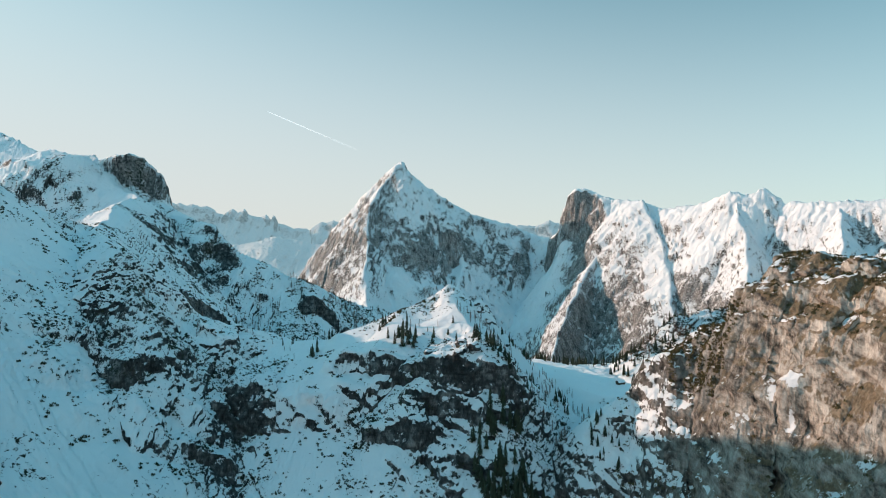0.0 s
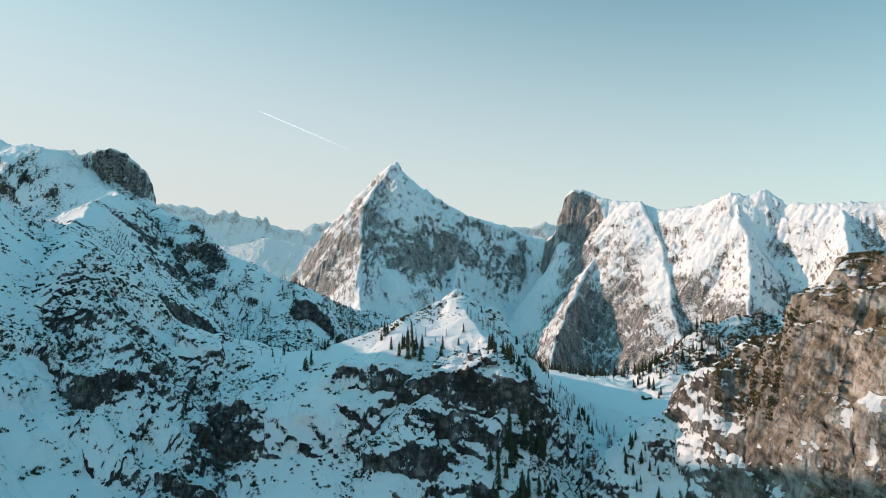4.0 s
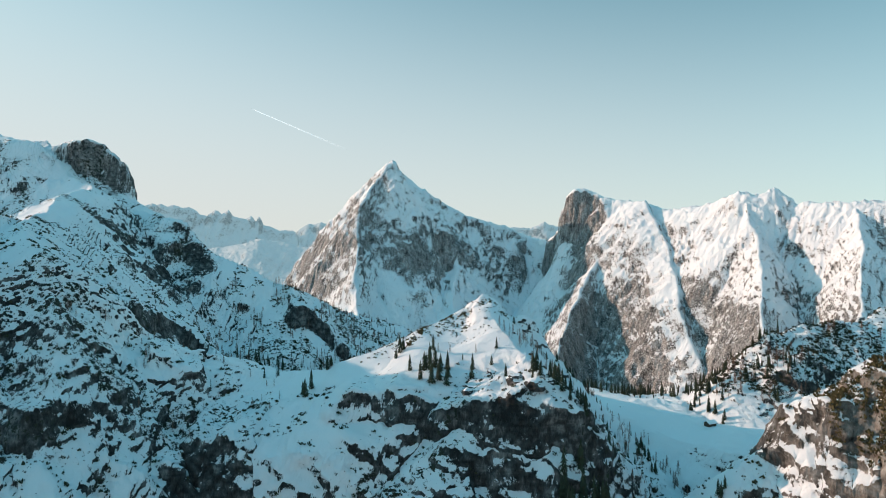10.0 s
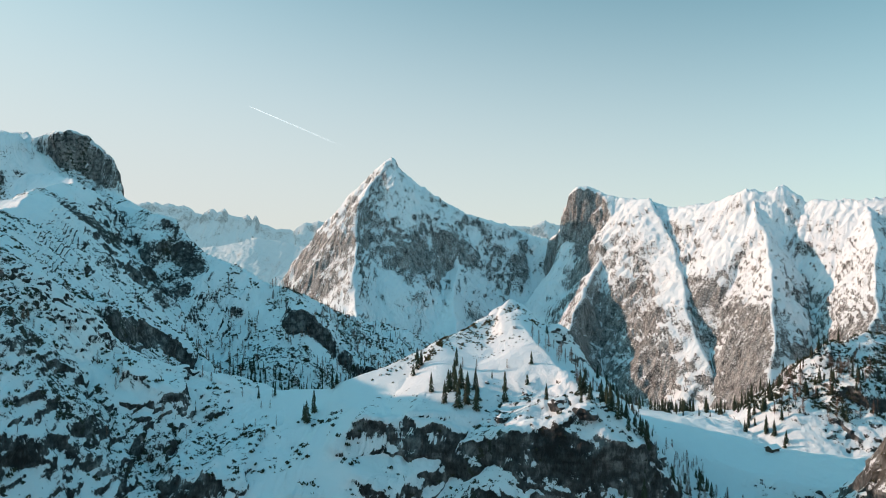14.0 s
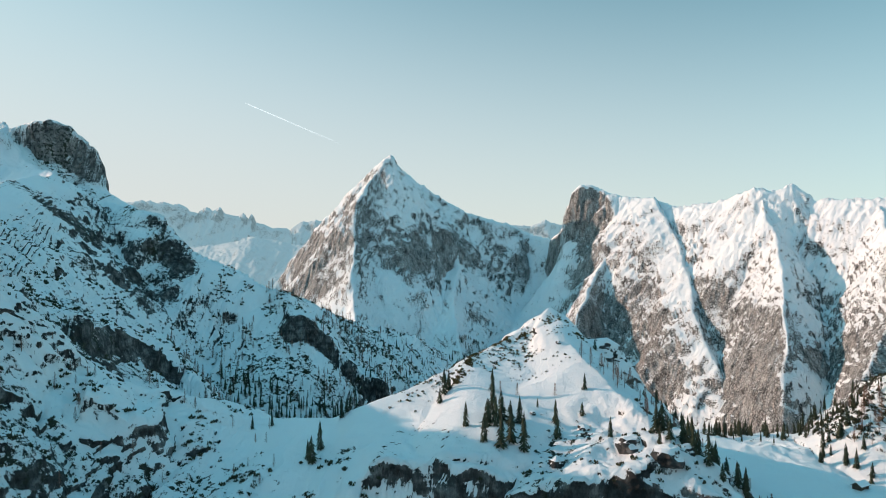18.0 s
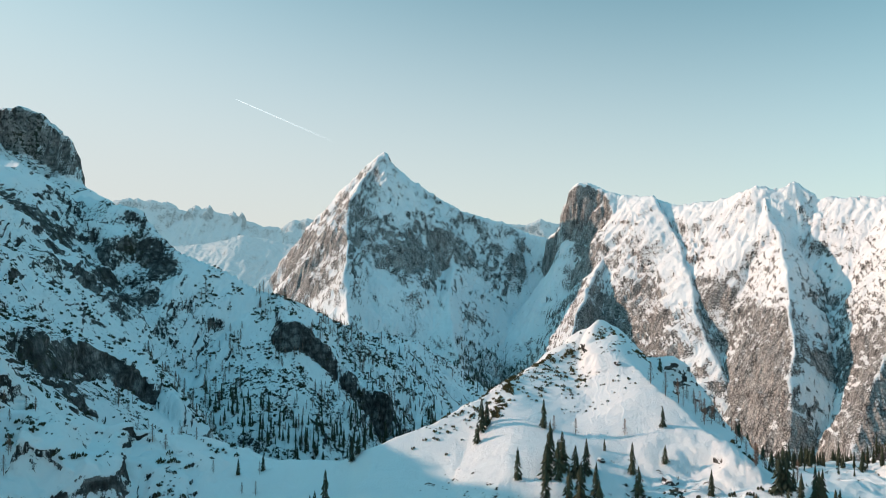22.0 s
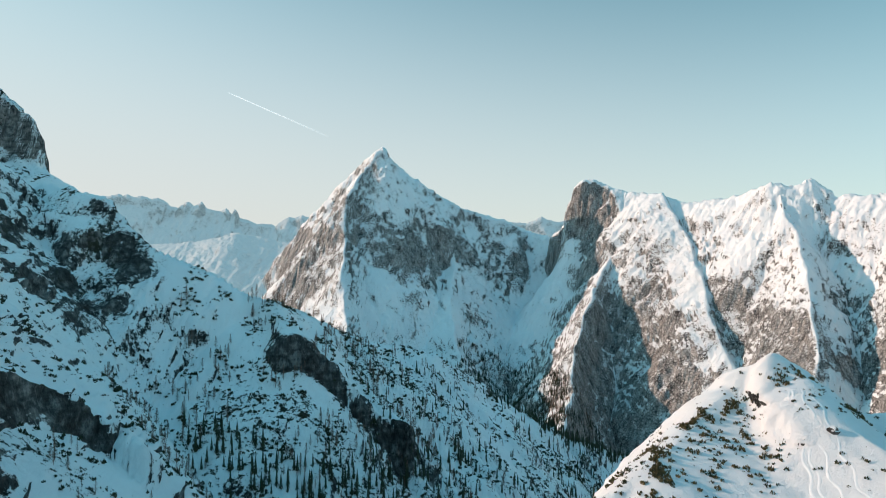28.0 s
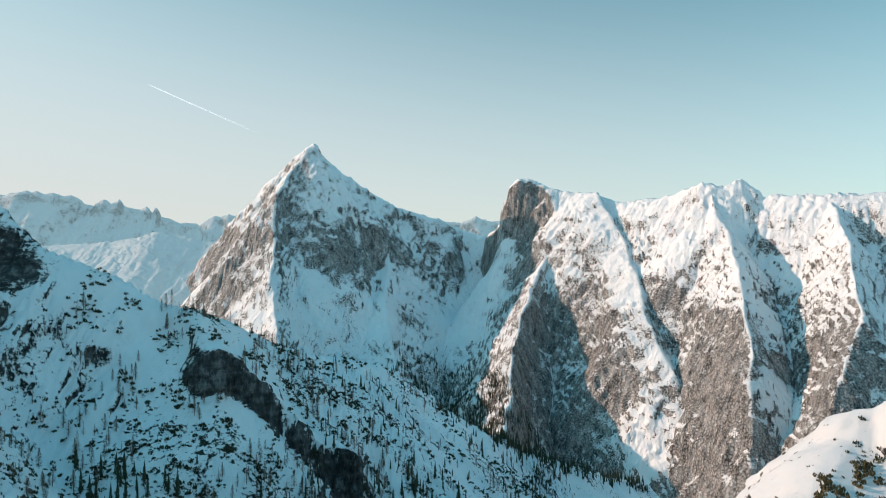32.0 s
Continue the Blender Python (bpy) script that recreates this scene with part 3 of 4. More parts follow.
for lam, amp, seed in ((58, 12 * on_crag + 2.5 * big, 40), (26, 6.0 + 4 * on_crag - 2 * big, 50), (11, 3.4, 60), (4.6, 1.8, 70)):
    a = perlin((gx + 0.6 * gy) / (lam * size), (gz + 0.45 * gx) / (tall * lam * size), seed)
    b = perlin((gy - 0.5 * gx) / (lam * size), (gz - 0.35 * gx) / (tall * lam * size), seed + 3)
    blocks += amp * size * (0.35 - 1.2 * np.abs(a + 0.7 * b))
blocks *= steep
gx, gy, gz = gx + blocks * nrm[..., 0], gy + blocks * nrm[..., 1], gz + blocks * 0.3 * nrm[..., 2]
nrm = sheet_normals(gx, gy, gz)

bare = np.zeros(gx.shape, np.float32)
# crags that shed their snow, and smooth snow bowls: x, y, radius, amount
for px, py, pr, amount in BARE:
    bare += amount * np.exp(-((gx - px) ** 2 + (gy - py) ** 2) / (pr * pr))
bare *= np.clip(0.8 + 1.3 * fbm((gx + 0.5 * gz) / 26, (gy + 0.8 * gz) / 26, 4, 77, 0.65), 0.1, 1.9)   # the outcrops are broken up
# the sunny range keeps its snow above and sheds it from the walls below
bare += np.where(land == LANDS.index("range"), 0.13 - 0.22 * smooth(-260, 110, gz), 0)
bare += np.where(land == LANDS.index("peak"), 0.05, 0) + np.where(land == LANDS.index("crag"), 0.1, 0) + np.where(land == LANDS.index("massif"), -0.11 + 0.17 * smooth(-0.15, 0.3, fbm(gx / 80, gy / 80, 3, 71)), 0) + np.where(land == LANDS.index("knoll"), 0.12, 0) + np.where(land == LANDS.index("far"), 0.08, 0)
rough = np.clip(smooth(-0.3, 0.3, fbm(gx / 140, gy / 140, 3, 21)), 0, 1)
bare += np.where(gy > 1500, 0.02, 0.045) * np.clip(relief, -4, 5)     # snow settles in the hollows, the ribs blow clear
ochre = np.exp(-(((gx - 225) / 85) ** 2 + ((gy - 370) / 120) ** 2)) * (land == LANDS.index("crag")).astype(np.float32)
# low scrub that pokes through the snow in patches on the near slopes
shrub = smooth(-0.25, 0.3, fbm(gx / 55, gy / 55, 3, 61)) * np.isin(land, [LANDS.index(k) for k in ("massif", "hill", "knoll")])
calm = np.zeros(gx.shape, np.float32)
for cx, cy, rx, ry in CALM:
    calm = np.maximum(calm, np.exp(-((gx - cx) / rx) ** 2 - ((gy - cy) / ry) ** 2))
shrub *= (1 - np.minimum(1, 1.5 * calm)) * smooth(1700, 1200, gy)
far_pale = smooth(950, 1800, gy)      # distance haze put into the rock colour; the flat-topped cliff is paled too
far_pale = np.maximum(far_pale, 0.75 * np.exp(-((gx + 495) / 75) ** 2 - ((gy - 1095) / 60) ** 2))
cols, rows = gx.shape
co = np.stack([gx, gy, gz], -1).reshape(-1, 3).astype(np.float32)
idx = np.arange(cols * rows).reshape(cols, rows)
quads = np.stack([idx[:-1, :-1], idx[1:, :-1], idx[1:, 1:], idx[:-1, 1:]], -1).reshape(-1, 4)
owner = land[:-1, :-1].ravel()


def land_mesh(name, picked):
    """One landform: the quads picked, with the sheet's own smooth normals, so that neighbours meet without a seam."""
    used, local = np.unique(quads[picked], return_inverse=True)
    me = bpy.data.meshes.new(name)
    me.vertices.add(len(used))
    me.vertices.foreach_set("co", co[used].ravel())
    me.loops.add(local.size)
    me.loops.foreach_set("vertex_index", local.ravel().astype(np.int32))
    me.polygons.add(local.size // 4)
    me.polygons.foreach_set("loop_start", np.arange(0, local.size, 4, dtype=np.int32))
    me.polygons.foreach_set("use_smooth", np.ones(local.size // 4, bool))
    for key, val in (("bare", bare), ("ochre", ochre), ("rough", rough), ("shrub", shrub), ("far_pale", far_pale)):
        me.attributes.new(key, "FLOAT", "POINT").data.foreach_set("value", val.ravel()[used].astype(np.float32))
    me.update(calc_edges=True)
    me.normals_split_custom_set_from_vertices(nrm.reshape(-1, 3)[used])
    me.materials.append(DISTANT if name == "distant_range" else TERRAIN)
    return new(name, me)


for key, name, label, category in (
        ("valley", "ground", "snowy valley floor between steep mountains", "ground"),
        ("peak", "pyramid_mountain", "pointed pyramid-shaped peak of grey rock and snow in shade", "mountain"),
        ("range", "mountain_range", "long sunlit snowy range with fluted gullies and bare rock base", "mountain range"),
        ("massif", "shaded_mountain", "steep shaded snowy mountainside with dark rock bands and scrub", "mountain"),
        ("hill", "hill", "snowy hill with a sunlit crest, rock cliff and scattered trees", "hill"),
        ("crag", "crag", "tan limestone crag, sunlit, with dry grass and snow patches", "cliff"),
        ("knoll", "knoll", "rocky wooded knoll dusted with snow behind the meadow", "hill"),
        ("far", "distant_range", "hazy jagged snow range on the horizon", "mountain range")):
    picked = owner == LANDS.index(key)
    if picked.any():
        tagged(land_mesh(name, picked), label, category, kind="structure")


# ---- building helpers ----
def mesh_of(name, verts, faces, mat, smooth_faces=False):
    me = bpy.data.meshes.new(name)
    me.from_pydata([tuple(v) for v in verts], [], [tuple(f) for f in faces])
    me.materials.append(mat)
    if smooth_faces:
        me.polygons.foreach_set("use_smooth", np.ones(len(me.polygons), bool))
    me.update()
    return me


def part(name, me, parent, label=""):
    ob = new(name, me)
    ob.parent = parent
    return tagged(ob, label)


def plain(name, stops, scale, rough=0.85, bump=0.0, translucent=0.0):
    """A matt material whose colour runs over the stops by noise, a little different for each object."""
    m, n, l, bsdf = material(name)
    tex = n.new("ShaderNodeTexNoise")
    tex.inputs["Scale"].default_value, tex.inputs["Detail"].default_value = scale, 6.0
    l.new(n.new("ShaderNodeTexCoord").outputs["Object"], tex.inputs["Vector"])
    info = n.new("ShaderNodeObjectInfo")
    add = n.new("ShaderNodeMath")
    add.operation = "MULTIPLY_ADD"
    l.new(info.outputs["Random"], add.inputs[0])
    add.inputs[1].default_value = 0.25
    l.new(tex.outputs["Fac"], add.inputs[2])
    isl = n.new("ShaderNodeNewGeometry")
    add2 = n.new("ShaderNodeMath")
    add2.operation = "MULTIPLY_ADD"
    l.new(isl.outputs["Random Per Island"], add2.inputs[0])
    add2.inputs[1].default_value = 0.2
    l.new(add.outputs[0], add2.inputs[2])
    q = n.new("ShaderNodeValToRGB")
    while len(q.color_ramp.elements) < len(stops):
        q.color_ramp.elements.new(0.5)
    for e, (p, c) in zip(q.color_ramp.elements, stops):
        e.position, e.color = p, (*c, 1)
    l.new(add2.outputs[0], q.inputs[0])
    l.new(q.outputs[0], bsdf.inputs["Base Color"])
    bsdf.inputs["Roughness"].default_value = rough
    if bump:
        b = n.new("ShaderNodeBump")
        b.inputs["Strength"].default_value, b.inputs["Distance"].default_value = bump, 0.1
        l.new(tex.outputs["Fac"], b.inputs["Height"])
        l.new(b.outputs[0], bsdf.inputs["Normal"])
    return m


NEEDLES = plain("spruce_needles", [(0.3, (0.012, 0.02, 0.012)), (0.6, (0.03, 0.042, 0.022)), (0.95, (0.06, 0.07, 0.035))], 1.5)
BARK = plain("bark", [(0.3, (0.05, 0.035, 0.025)), (0.8, (0.13, 0.1, 0.08))], 3.0, bump=0.5)
TWIGS = plain("larch_twigs", [(0.3, (0.09, 0.055, 0.04)), (0.6, (0.17, 0.105, 0.08)), (0.95, (0.26, 0.16, 0.12))], 1.0)
SCRUB = plain("dwarf_pine_needles", [(0.3, (0.014, 0.02, 0.011)), (0.6, (0.035, 0.042, 0.02)), (0.95, (0.075, 0.07, 0.03))], 0.6)
OLIVE = plain("sunburnt_pine_needles", [(0.3, (0.03, 0.03, 0.012)), (0.6, (0.07, 0.062, 0.022)), (0.95, (0.13, 0.1, 0.04))], 0.6)
TIMBER = plain("weathered_timber", [(0.3, (0.03, 0.022, 0.017)), (0.8, (0.09, 0.065, 0.045))], 4.0, bump=0.4)
SNOW = plain("roof_snow", [(0.3, (0.76, 0.78, 0.8)), (0.8, (0.86, 0.86, 0.86))], 0.5)

rng = np.random.RandomState(11)


def ground_z(x, y):
    return height(np.asarray(x, np.float32), np.asarray(y, np.float32))


# ---- trees, one metre tall, scaled where they stand ----
def tube(pts, radii, sides):
    verts, faces = [], []
    for (x, y, z), r in zip(pts, radii):
        for k in range(sides):
            a = 2 * math.pi * k / sides
            verts.append((x + r * math.cos(a), y + r * math.sin(a), z))
    for i in range(len(pts) - 1):
        for k in range(sides):
            a, b = i * sides + k, i * sides + (k + 1) % sides
            faces.append((a, b, b + sides, a + sides))
    return verts, faces


def spruce_data(seed, width=0.17, levels=17):
    """Crown of drooping fronds in whorls, uneven, with gaps."""
    r = random.Random(seed)
    verts, faces = [], []
    for i in range(levels):
        h = 0.07 + 0.92 * (i / levels) ** 0.93
        reach = width * (1 - h) ** 0.8 * r.uniform(0.75, 1.2) + 0.008
        for k in range(8 if h < 0.7 else 6):
            if r.random() < 0.1:
                continue
            a = 2 * math.pi * (k + r.random()) / 8 + i
            d, droop, w = reach * r.uniform(0.6, 1.2), r.uniform(0.25, 0.6), r.uniform(0.35, 0.6)
            ca, sa = math.cos(a), math.sin(a)
            base = len(verts)
            for along, side, lift in ((0.0, 0.0, 0.035), (0.55, w * 0.5, 0.005), (0.55, -w * 0.5, 0.005), (1.0, 0.06, -droop * 0.09), (0.6, 0.0, -0.035)):
                px, py = along * d, side * d
                verts.append((px * ca - py * sa, px * sa + py * ca, h + lift - 0.04 * along))
            faces += [(base, base + 1, base + 2), (base + 1, base + 3, base + 2), (base, base + 4, base + 1), (base, base + 2, base + 4), (base + 4, base + 3, base + 1)]
    return verts, faces


def larch_data(seed):
    """Leafless crown: slender boughs with fine twigs."""
    r = random.Random(seed)
    verts, faces = [], []

    def sliver(p, q, w):
        base = len(verts)
        verts.extend([(p[0] - w, p[1] + w, p[2]), (p[0] + w, p[1] - w, p[2]), q])
        faces.append((base, base + 1, base + 2))

    for i in range(22):
        h = 0.16 + 0.8 * i / 22
        reach = 0.2 * (1.02 - h) ** 0.75 * r.uniform(0.6, 1.25)
        for k in range(5):
            a = 2 * math.pi * (k + r.random()) / 5 + 2 * i
            tip = (reach * math.cos(a), reach * math.sin(a), h + r.uniform(-0.02, 0.05))
            sliver((0, 0, h), tip, 0.008)
            for _ in range(3):
                f = r.uniform(0.35, 1.0)
                p = (tip[0] * f, tip[1] * f, h + (tip[2] - h) * f)
                q = (p[0] + r.uniform(-0.035, 0.035), p[1] + r.uniform(-0.035, 0.035), p[2] + r.uniform(-0.03, 0.045))
                sliver(p, q, 0.008)
    return verts, faces


def trunk_data(seed, thick=0.016):
    r = random.Random(seed)
    lean = r.uniform(-0.02, 0.02)
    return tube([(0, 0, -0.06), (lean * 0.3, 0, 0.3), (lean * 0.7, lean, 0.7), (lean, lean, 0.99)], [thick, thick * 0.8, thick * 0.45, 0.002], 6)


def tree_kind(name, label, crown, crown_mat, seed):
    base = new(name)
    tagged(base, label, "tree")
    part("trunk", mesh_of("trunk", *trunk_data(seed), BARK), base)
    part("crown", mesh_of("crown", *crown, crown_mat), base)
    return base


SPRUCE = "dark green spruce tree standing in snow"
LARCH = "leafless brown larch tree standing in snow"
kinds = {"spruce": [tree_kind("spruce_tree", SPRUCE, spruce_data(s, w), NEEDLES, s) for s, w in ((1, 0.19), (2, 0.22), (3, 0.26), (4, 0.2))],
         "larch": [tree_kind("larch_tree", LARCH, larch_data(s), TWIGS, s) for s in (21, 22, 23)]}
fresh = {"spruce": list(kinds["spruce"]), "larch": list(kinds["larch"])}


def plant(kind, x, y, tall, group):
    m = pose(x, y, float(ground_z([x], [y])[0]) - 0.25, 0, 0, random.uniform(0, 360)) @ Matrix.Scale(tall, 4)
    if fresh[kind]:
        ob = fresh[kind].pop()
        ob.matrix_basis = m
    else:
        src = random.choice(kinds[kind])
        ob = copy_thing(src, Matrix.Identity(4))
        ob.matrix_basis = m
    tagged(ob, group=group)


# trees that stand out on the hill: x, y, height
for x, y, tall in ((-49, 565, 12), (-51, 560, 7), (-47, 567, 9), (-29, 559, 10), (-31, 538, 13), (-28, 535, 12), (-25, 531, 10), (-21, 534, 11),
                   (-33, 533, 9), (-7, 535, 10), (-8, 526, 9), (-21, 523, 10), (-31, 527, 12), (-34, 528, 11), (-42, 530, 10), (-26, 520, 12),
                   (-30, 517, 13), (-36, 519, 11), (-22, 516, 10), (-132, 572, 6), (-124, 574, 6), (-93, 568, 9), (-91, 570, 7), (-101, 537, 11),
                   (-99, 546, 12), (-103, 541, 8), (8, 551, 7), (-12, 547, 4), (4, 538, 6), (10, 519, 8), (24, 598, 6)):
    plant("spruce", x, y, tall, "spruces on the hill")
for x, y, tall in ((14, 565, 9), (-19, 556, 6), (17, 561, 8), (20, 570, 7), (22, 552, 9), (-4, 552, 6), (26, 556, 8), (31, 565, 9), (12, 574, 8), (-26, 557, 6)):
    plant("larch", x, y, tall, "larches on the hill")


def zone(cx, cy, rx, ry, count, seed, patch=40.0, cut=-0.05):
    """Random places in an ellipse, gathered in patches."""
    r = np.random.RandomState(seed)
    x, y = cx + rx * r.uniform(-1, 1, count * 6), cy + ry * r.uniform(-1, 1, count * 6)
    keep = (((x - cx) / rx) ** 2 + ((y - cy) / ry) ** 2 < 1) & (fbm(x / patch, y / patch, 2, 80 + seed) > cut)
    return x[keep][:count], y[keep][:count]


# groves: kind, centre, radii, count, least and greatest height
for kind, cx, cy, rx, ry, count, lo, hi, group in (
        ("spruce", 46, 450, 28, 28, 80, 9, 18, "spruces below the hill's cliff"),
        ("spruce", 40, 498, 26, 16, 26, 6, 12, "spruces on the hill"),
        ("larch", 48, 545, 34, 36, 44, 4, 8, "larches on the hill"),
        ("spruce", 70, 560, 34, 40, 54, 3.5, 8, "spruces on the hill"),
        ("spruce", 110, 690, 60, 26, 40, 7, 12, "spruces round the meadow"),
        ("larch", 95, 560, 22, 40, 18, 6, 10, "larches round the meadow"),
        ("larch", 205, 636, 34, 20, 34, 7, 11, "larches round the meadow"),
        ("spruce", 190, 626, 40, 24, 34, 6, 11, "spruces round the meadow"),
        ("spruce", 112, 462, 14, 22, 20, 5, 9, "spruces beside the crag"),
        ("larch", 84, 505, 12, 30, 16, 6, 10, "larches in the gully")):
    xs, ys = zone(cx, cy, rx, ry, count, int(cx * 3 + cy) % 97 + (kind == "larch"), 25)
    for x, y in zip(xs, ys):
        plant(kind, float(x), float(y), random.uniform(lo, hi), group)


# ---- woods and scrub that nobody could count ----
def scattered(name, shapes, x, y, size, mat, label, category, sink=0.2, flat=1.0, z=None):
    """Many turned and scaled copies of a few shapes, joined into one mesh."""
    z = ground_z(x, y) if z is None else z
    vs, fs, off = [], [], 0
    r = np.random.RandomState(len(x))
    for i, (verts, faces) in enumerate(shapes):
        pick = np.arange(len(x)) % len(shapes) == i
        v, f = np.array(verts, np.float32), np.array(faces, np.int64)
        a, s = r.uniform(0, 6.28, pick.sum()), size[pick]
        ca, sa = np.cos(a)[:, None], np.sin(a)[:, None]
        px = (v[:, 0] * ca - v[:, 1] * sa) * s[:, None] + x[pick][:, None]
        py = (v[:, 0] * sa + v[:, 1] * ca) * s[:, None] + y[pick][:, None]
        pz = v[:, 2] * s[:, None] * flat + z[pick][:, None] - sink
        vs.append(np.stack([px, py, pz], -1).reshape(-1, 3))
        fs.append((f[None] + (np.arange(pick.sum()) * len(v))[:, None, None] + off).reshape(-1, 3))
        off += len(vs[-1])
    vs, fs = np.concatenate(vs), np.concatenate(fs)
    me = bpy.data.meshes.new(name)
    me.vertices.add(len(vs))
    me.vertices.foreach_set("co", vs.astype(np.float32).ravel())
    me.loops.add(fs.size)
    me.loops.foreach_set("vertex_index", fs.ravel().astype(np.int32))
    me.polygons.add(len(fs))
    me.polygons.foreach_set("loop_start", np.arange(0, fs.size, 3, dtype=np.int32))
    me.update(calc_edges=True)
    me.materials.append(mat)
    return tagged(new(name, me), label, category, kind="stuff")


def tri(data):
    return data[0], [t for f in data[1] for t in ([f] if len(f) == 3 else [(f[0], f[1], f[2]), (f[0], f[2], f[3])])]


def joined(*datas):
    verts, faces = [], []
    for v, f in map(tri, datas):
        faces += [tuple(k + len(verts) for k in t) for t in f]
        verts += v
    return verts, faces


def bush_data(seed, tufts=15):
    """Low cushion of upturned sprays."""
    r = random.Random(seed)
    verts, faces = [], []
    for _ in range(tufts):
        a, d = r.uniform(0, 6.28), 0.5 * math.sqrt(r.random())
        x, y, z = d * math.cos(a), d * math.sin(a) * 0.8, r.uniform(-0.1, 0.4) * (1 - d)
        w, h, t = r.uniform(0.1, 0.2), r.uniform(0.22, 0.5), r.uniform(0, 6.28)
        c, s = math.cos(t) * w, math.sin(t) * w
        base = len(verts)
        verts += [(x - c, y - s, z), (x + c, y + s, z), (x + r.uniform(-0.12, 0.12), y + r.uniform(-0.12, 0.12), z + h), (x + s, y - c, z + h * 0.4)]
        faces += [(base, base + 1, base + 2), (base, base + 3, base + 2), (base + 1, base + 3, base + 2)]
    return verts, faces


def gather(zones):
    xs, ys, ss = [], [], []
    for i, (cx, cy, rx, ry, count, lo, hi, patch, cut) in enumerate(zones):
        x, y = zone(cx, cy, rx, ry, count, 300 + i + int(abs(cx)) % 50, patch, cut)
        xs.append(x), ys.append(y)
        ss.append(lo + (hi - lo) * np.random.RandomState(i + 5).rand(len(x)) ** 1.8)
    return np.concatenate(xs), np.concatenate(ys), np.concatenate(ss)


BUSHES = [bush_data(s) for s in (1, 2, 3, 4)]
# dwarf pine: centre, radii, count, least and greatest size, patch length, threshold
x, y, size = gather(((-150, 880, 120, 130, 3600, 0.7, 3.6, 16, 0.08), (-230, 760, 100, 130, 2000, 0.7, 3.2, 16, 0.1),
                     (-60, 1010, 110, 110, 1400, 0.9, 3.8, 20, 0.1), (60, 1180, 110, 90, 700, 2, 5, 50, -0.05),
                     (-210, 520, 90, 120, 1700, 0.6, 3.0, 14, 0.1), (-120, 470, 70, 70, 900, 0.6, 2.8, 14, 0.12),
                     (0, 470, 90, 40, 600, 0.8, 2.6, 18, 0.05), (45, 640, 40, 40, 300, 0.8, 2.4, 14, 0.05),
                     (55, 500, 50, 50, 400, 0.8, 2.6, 18, 0.05), (235, 652, 70, 40, 2600, 1.0, 3.2, 25, -0.2), (330, 690, 80, 50, 900, 1.2, 3.4, 25, -0.1), (75, 500, 30, 50, 500, 0.8, 2.4, 14, 0.0),
                     (-330, 640, 80, 100, 1100, 0.8, 2.8, 20, 0.1), (-20, 600, 60, 30, 350, 0.4, 1.6, 9, 0.1), (215, 440, 60, 40, 500, 1.0, 2.6, 14, 0.0)))
scattered("dwarf_pine_scrub", BUSHES, x, y, size, SCRUB, "dark green dwarf pine scrub poking through snow", "scrub")
x, y, size = gather(((-10, 610, 30, 10, 240, 0.3, 1.0, 7, 0.0), (-42, 597, 30, 10, 170, 0.3, 1.1, 7, 0.0), (10, 585, 30, 26, 50, 0.3, 0.9, 10, 0.1),
                     (168, 462, 24, 12, 380, 1.2, 2.8, 12, -0.05), (215, 428, 16, 16, 300, 1.2, 3.0, 12, 0.0), (236, 390, 12, 32, 300, 1.2, 3.0, 12, 0.0),
                     (252, 335, 16, 40, 260, 1.2, 3.0, 12, 0.0), (128, 466, 14, 12, 70, 0.8, 2.0, 10, 0.0)))
# along the hill's crest and in a strip down its front: line, half width, count
for line, half, count in (([(-84, 579), (-57, 592), (-27, 606), (-8, 614)], 1.6, 420), ([(-33, 602), (-36, 590), (-40, 578), (-44, 568)], 2.2, 260),
                          ([(-14, 611), (0, 612), (10, 612)], 5.0, 130), ([(-70, 574), (-45, 580), (-20, 596), (-8, 600)], 9.0, 330), ([(16, 604), (19, 596)], 2.5, 40)):
    r = np.random.RandomState(count)
    p = np.array(line, np.float32)
    k = r.rand(count) * (len(p) - 1)
    i = np.minimum(k.astype(int), len(p) - 2)
    at = p[i] + (k - i)[:, None] * (p[i + 1] - p[i]) + r.normal(0, half * 0.6, (count, 2))
    keep = fbm(at[:, 0] / 5, at[:, 1] / 5, 2, 88) > -0.12
    x, y = np.concatenate([x, at[keep, 0]]), np.concatenate([y, at[keep, 1]])
    size = np.concatenate([size, r.uniform(0.5, 1.9, count)[keep]])
scattered("sunlit_pine_scrub", BUSHES, x, y, size, OLIVE, "olive brown dwarf pine and dry grass on rock", "scrub")
# on the crag: its shoulder, its crest and the gentler ledges
ledge = np.flatnonzero(((land == LANDS.index("crag")) & (gy > 280) & (gy < 480) & (gx > 110) & (gx < 290)).ravel())
lx, ly, lz, lift = gx.ravel()[ledge], gy.ravel()[ledge], gz.ravel()[ledge], nrm[..., 2].ravel()[ledge]
patch = fbm(lx / 9, ly / 9, 3, 94)
shoulder = (((lx - 165) / 20) ** 2 + ((ly - 440) / 26) ** 2 < 1) & (lz > -85) & (patch > -0.1)
brow = (lift > 0.62) & (patch > 0.02) & (lz > -40)
nook = (lift > 0.5) & (patch > 0.22)
r = np.random.RandomState(78)
pick = np.concatenate([r.permutation(np.flatnonzero(m))[:c] for m, c in ((shoulder, 640), (brow, 560), (nook, 330))])
scattered("crag_scrub", BUSHES, lx[pick], ly[pick], r.uniform(1.2, 3.2, len(pick)), OLIVE, "olive dwarf pine clinging to limestone ledges", "scrub", z=lz[pick])
thin_spruce = [joined(spruce_data(s, 0.13), trunk_data(s)) for s in (31, 32)]
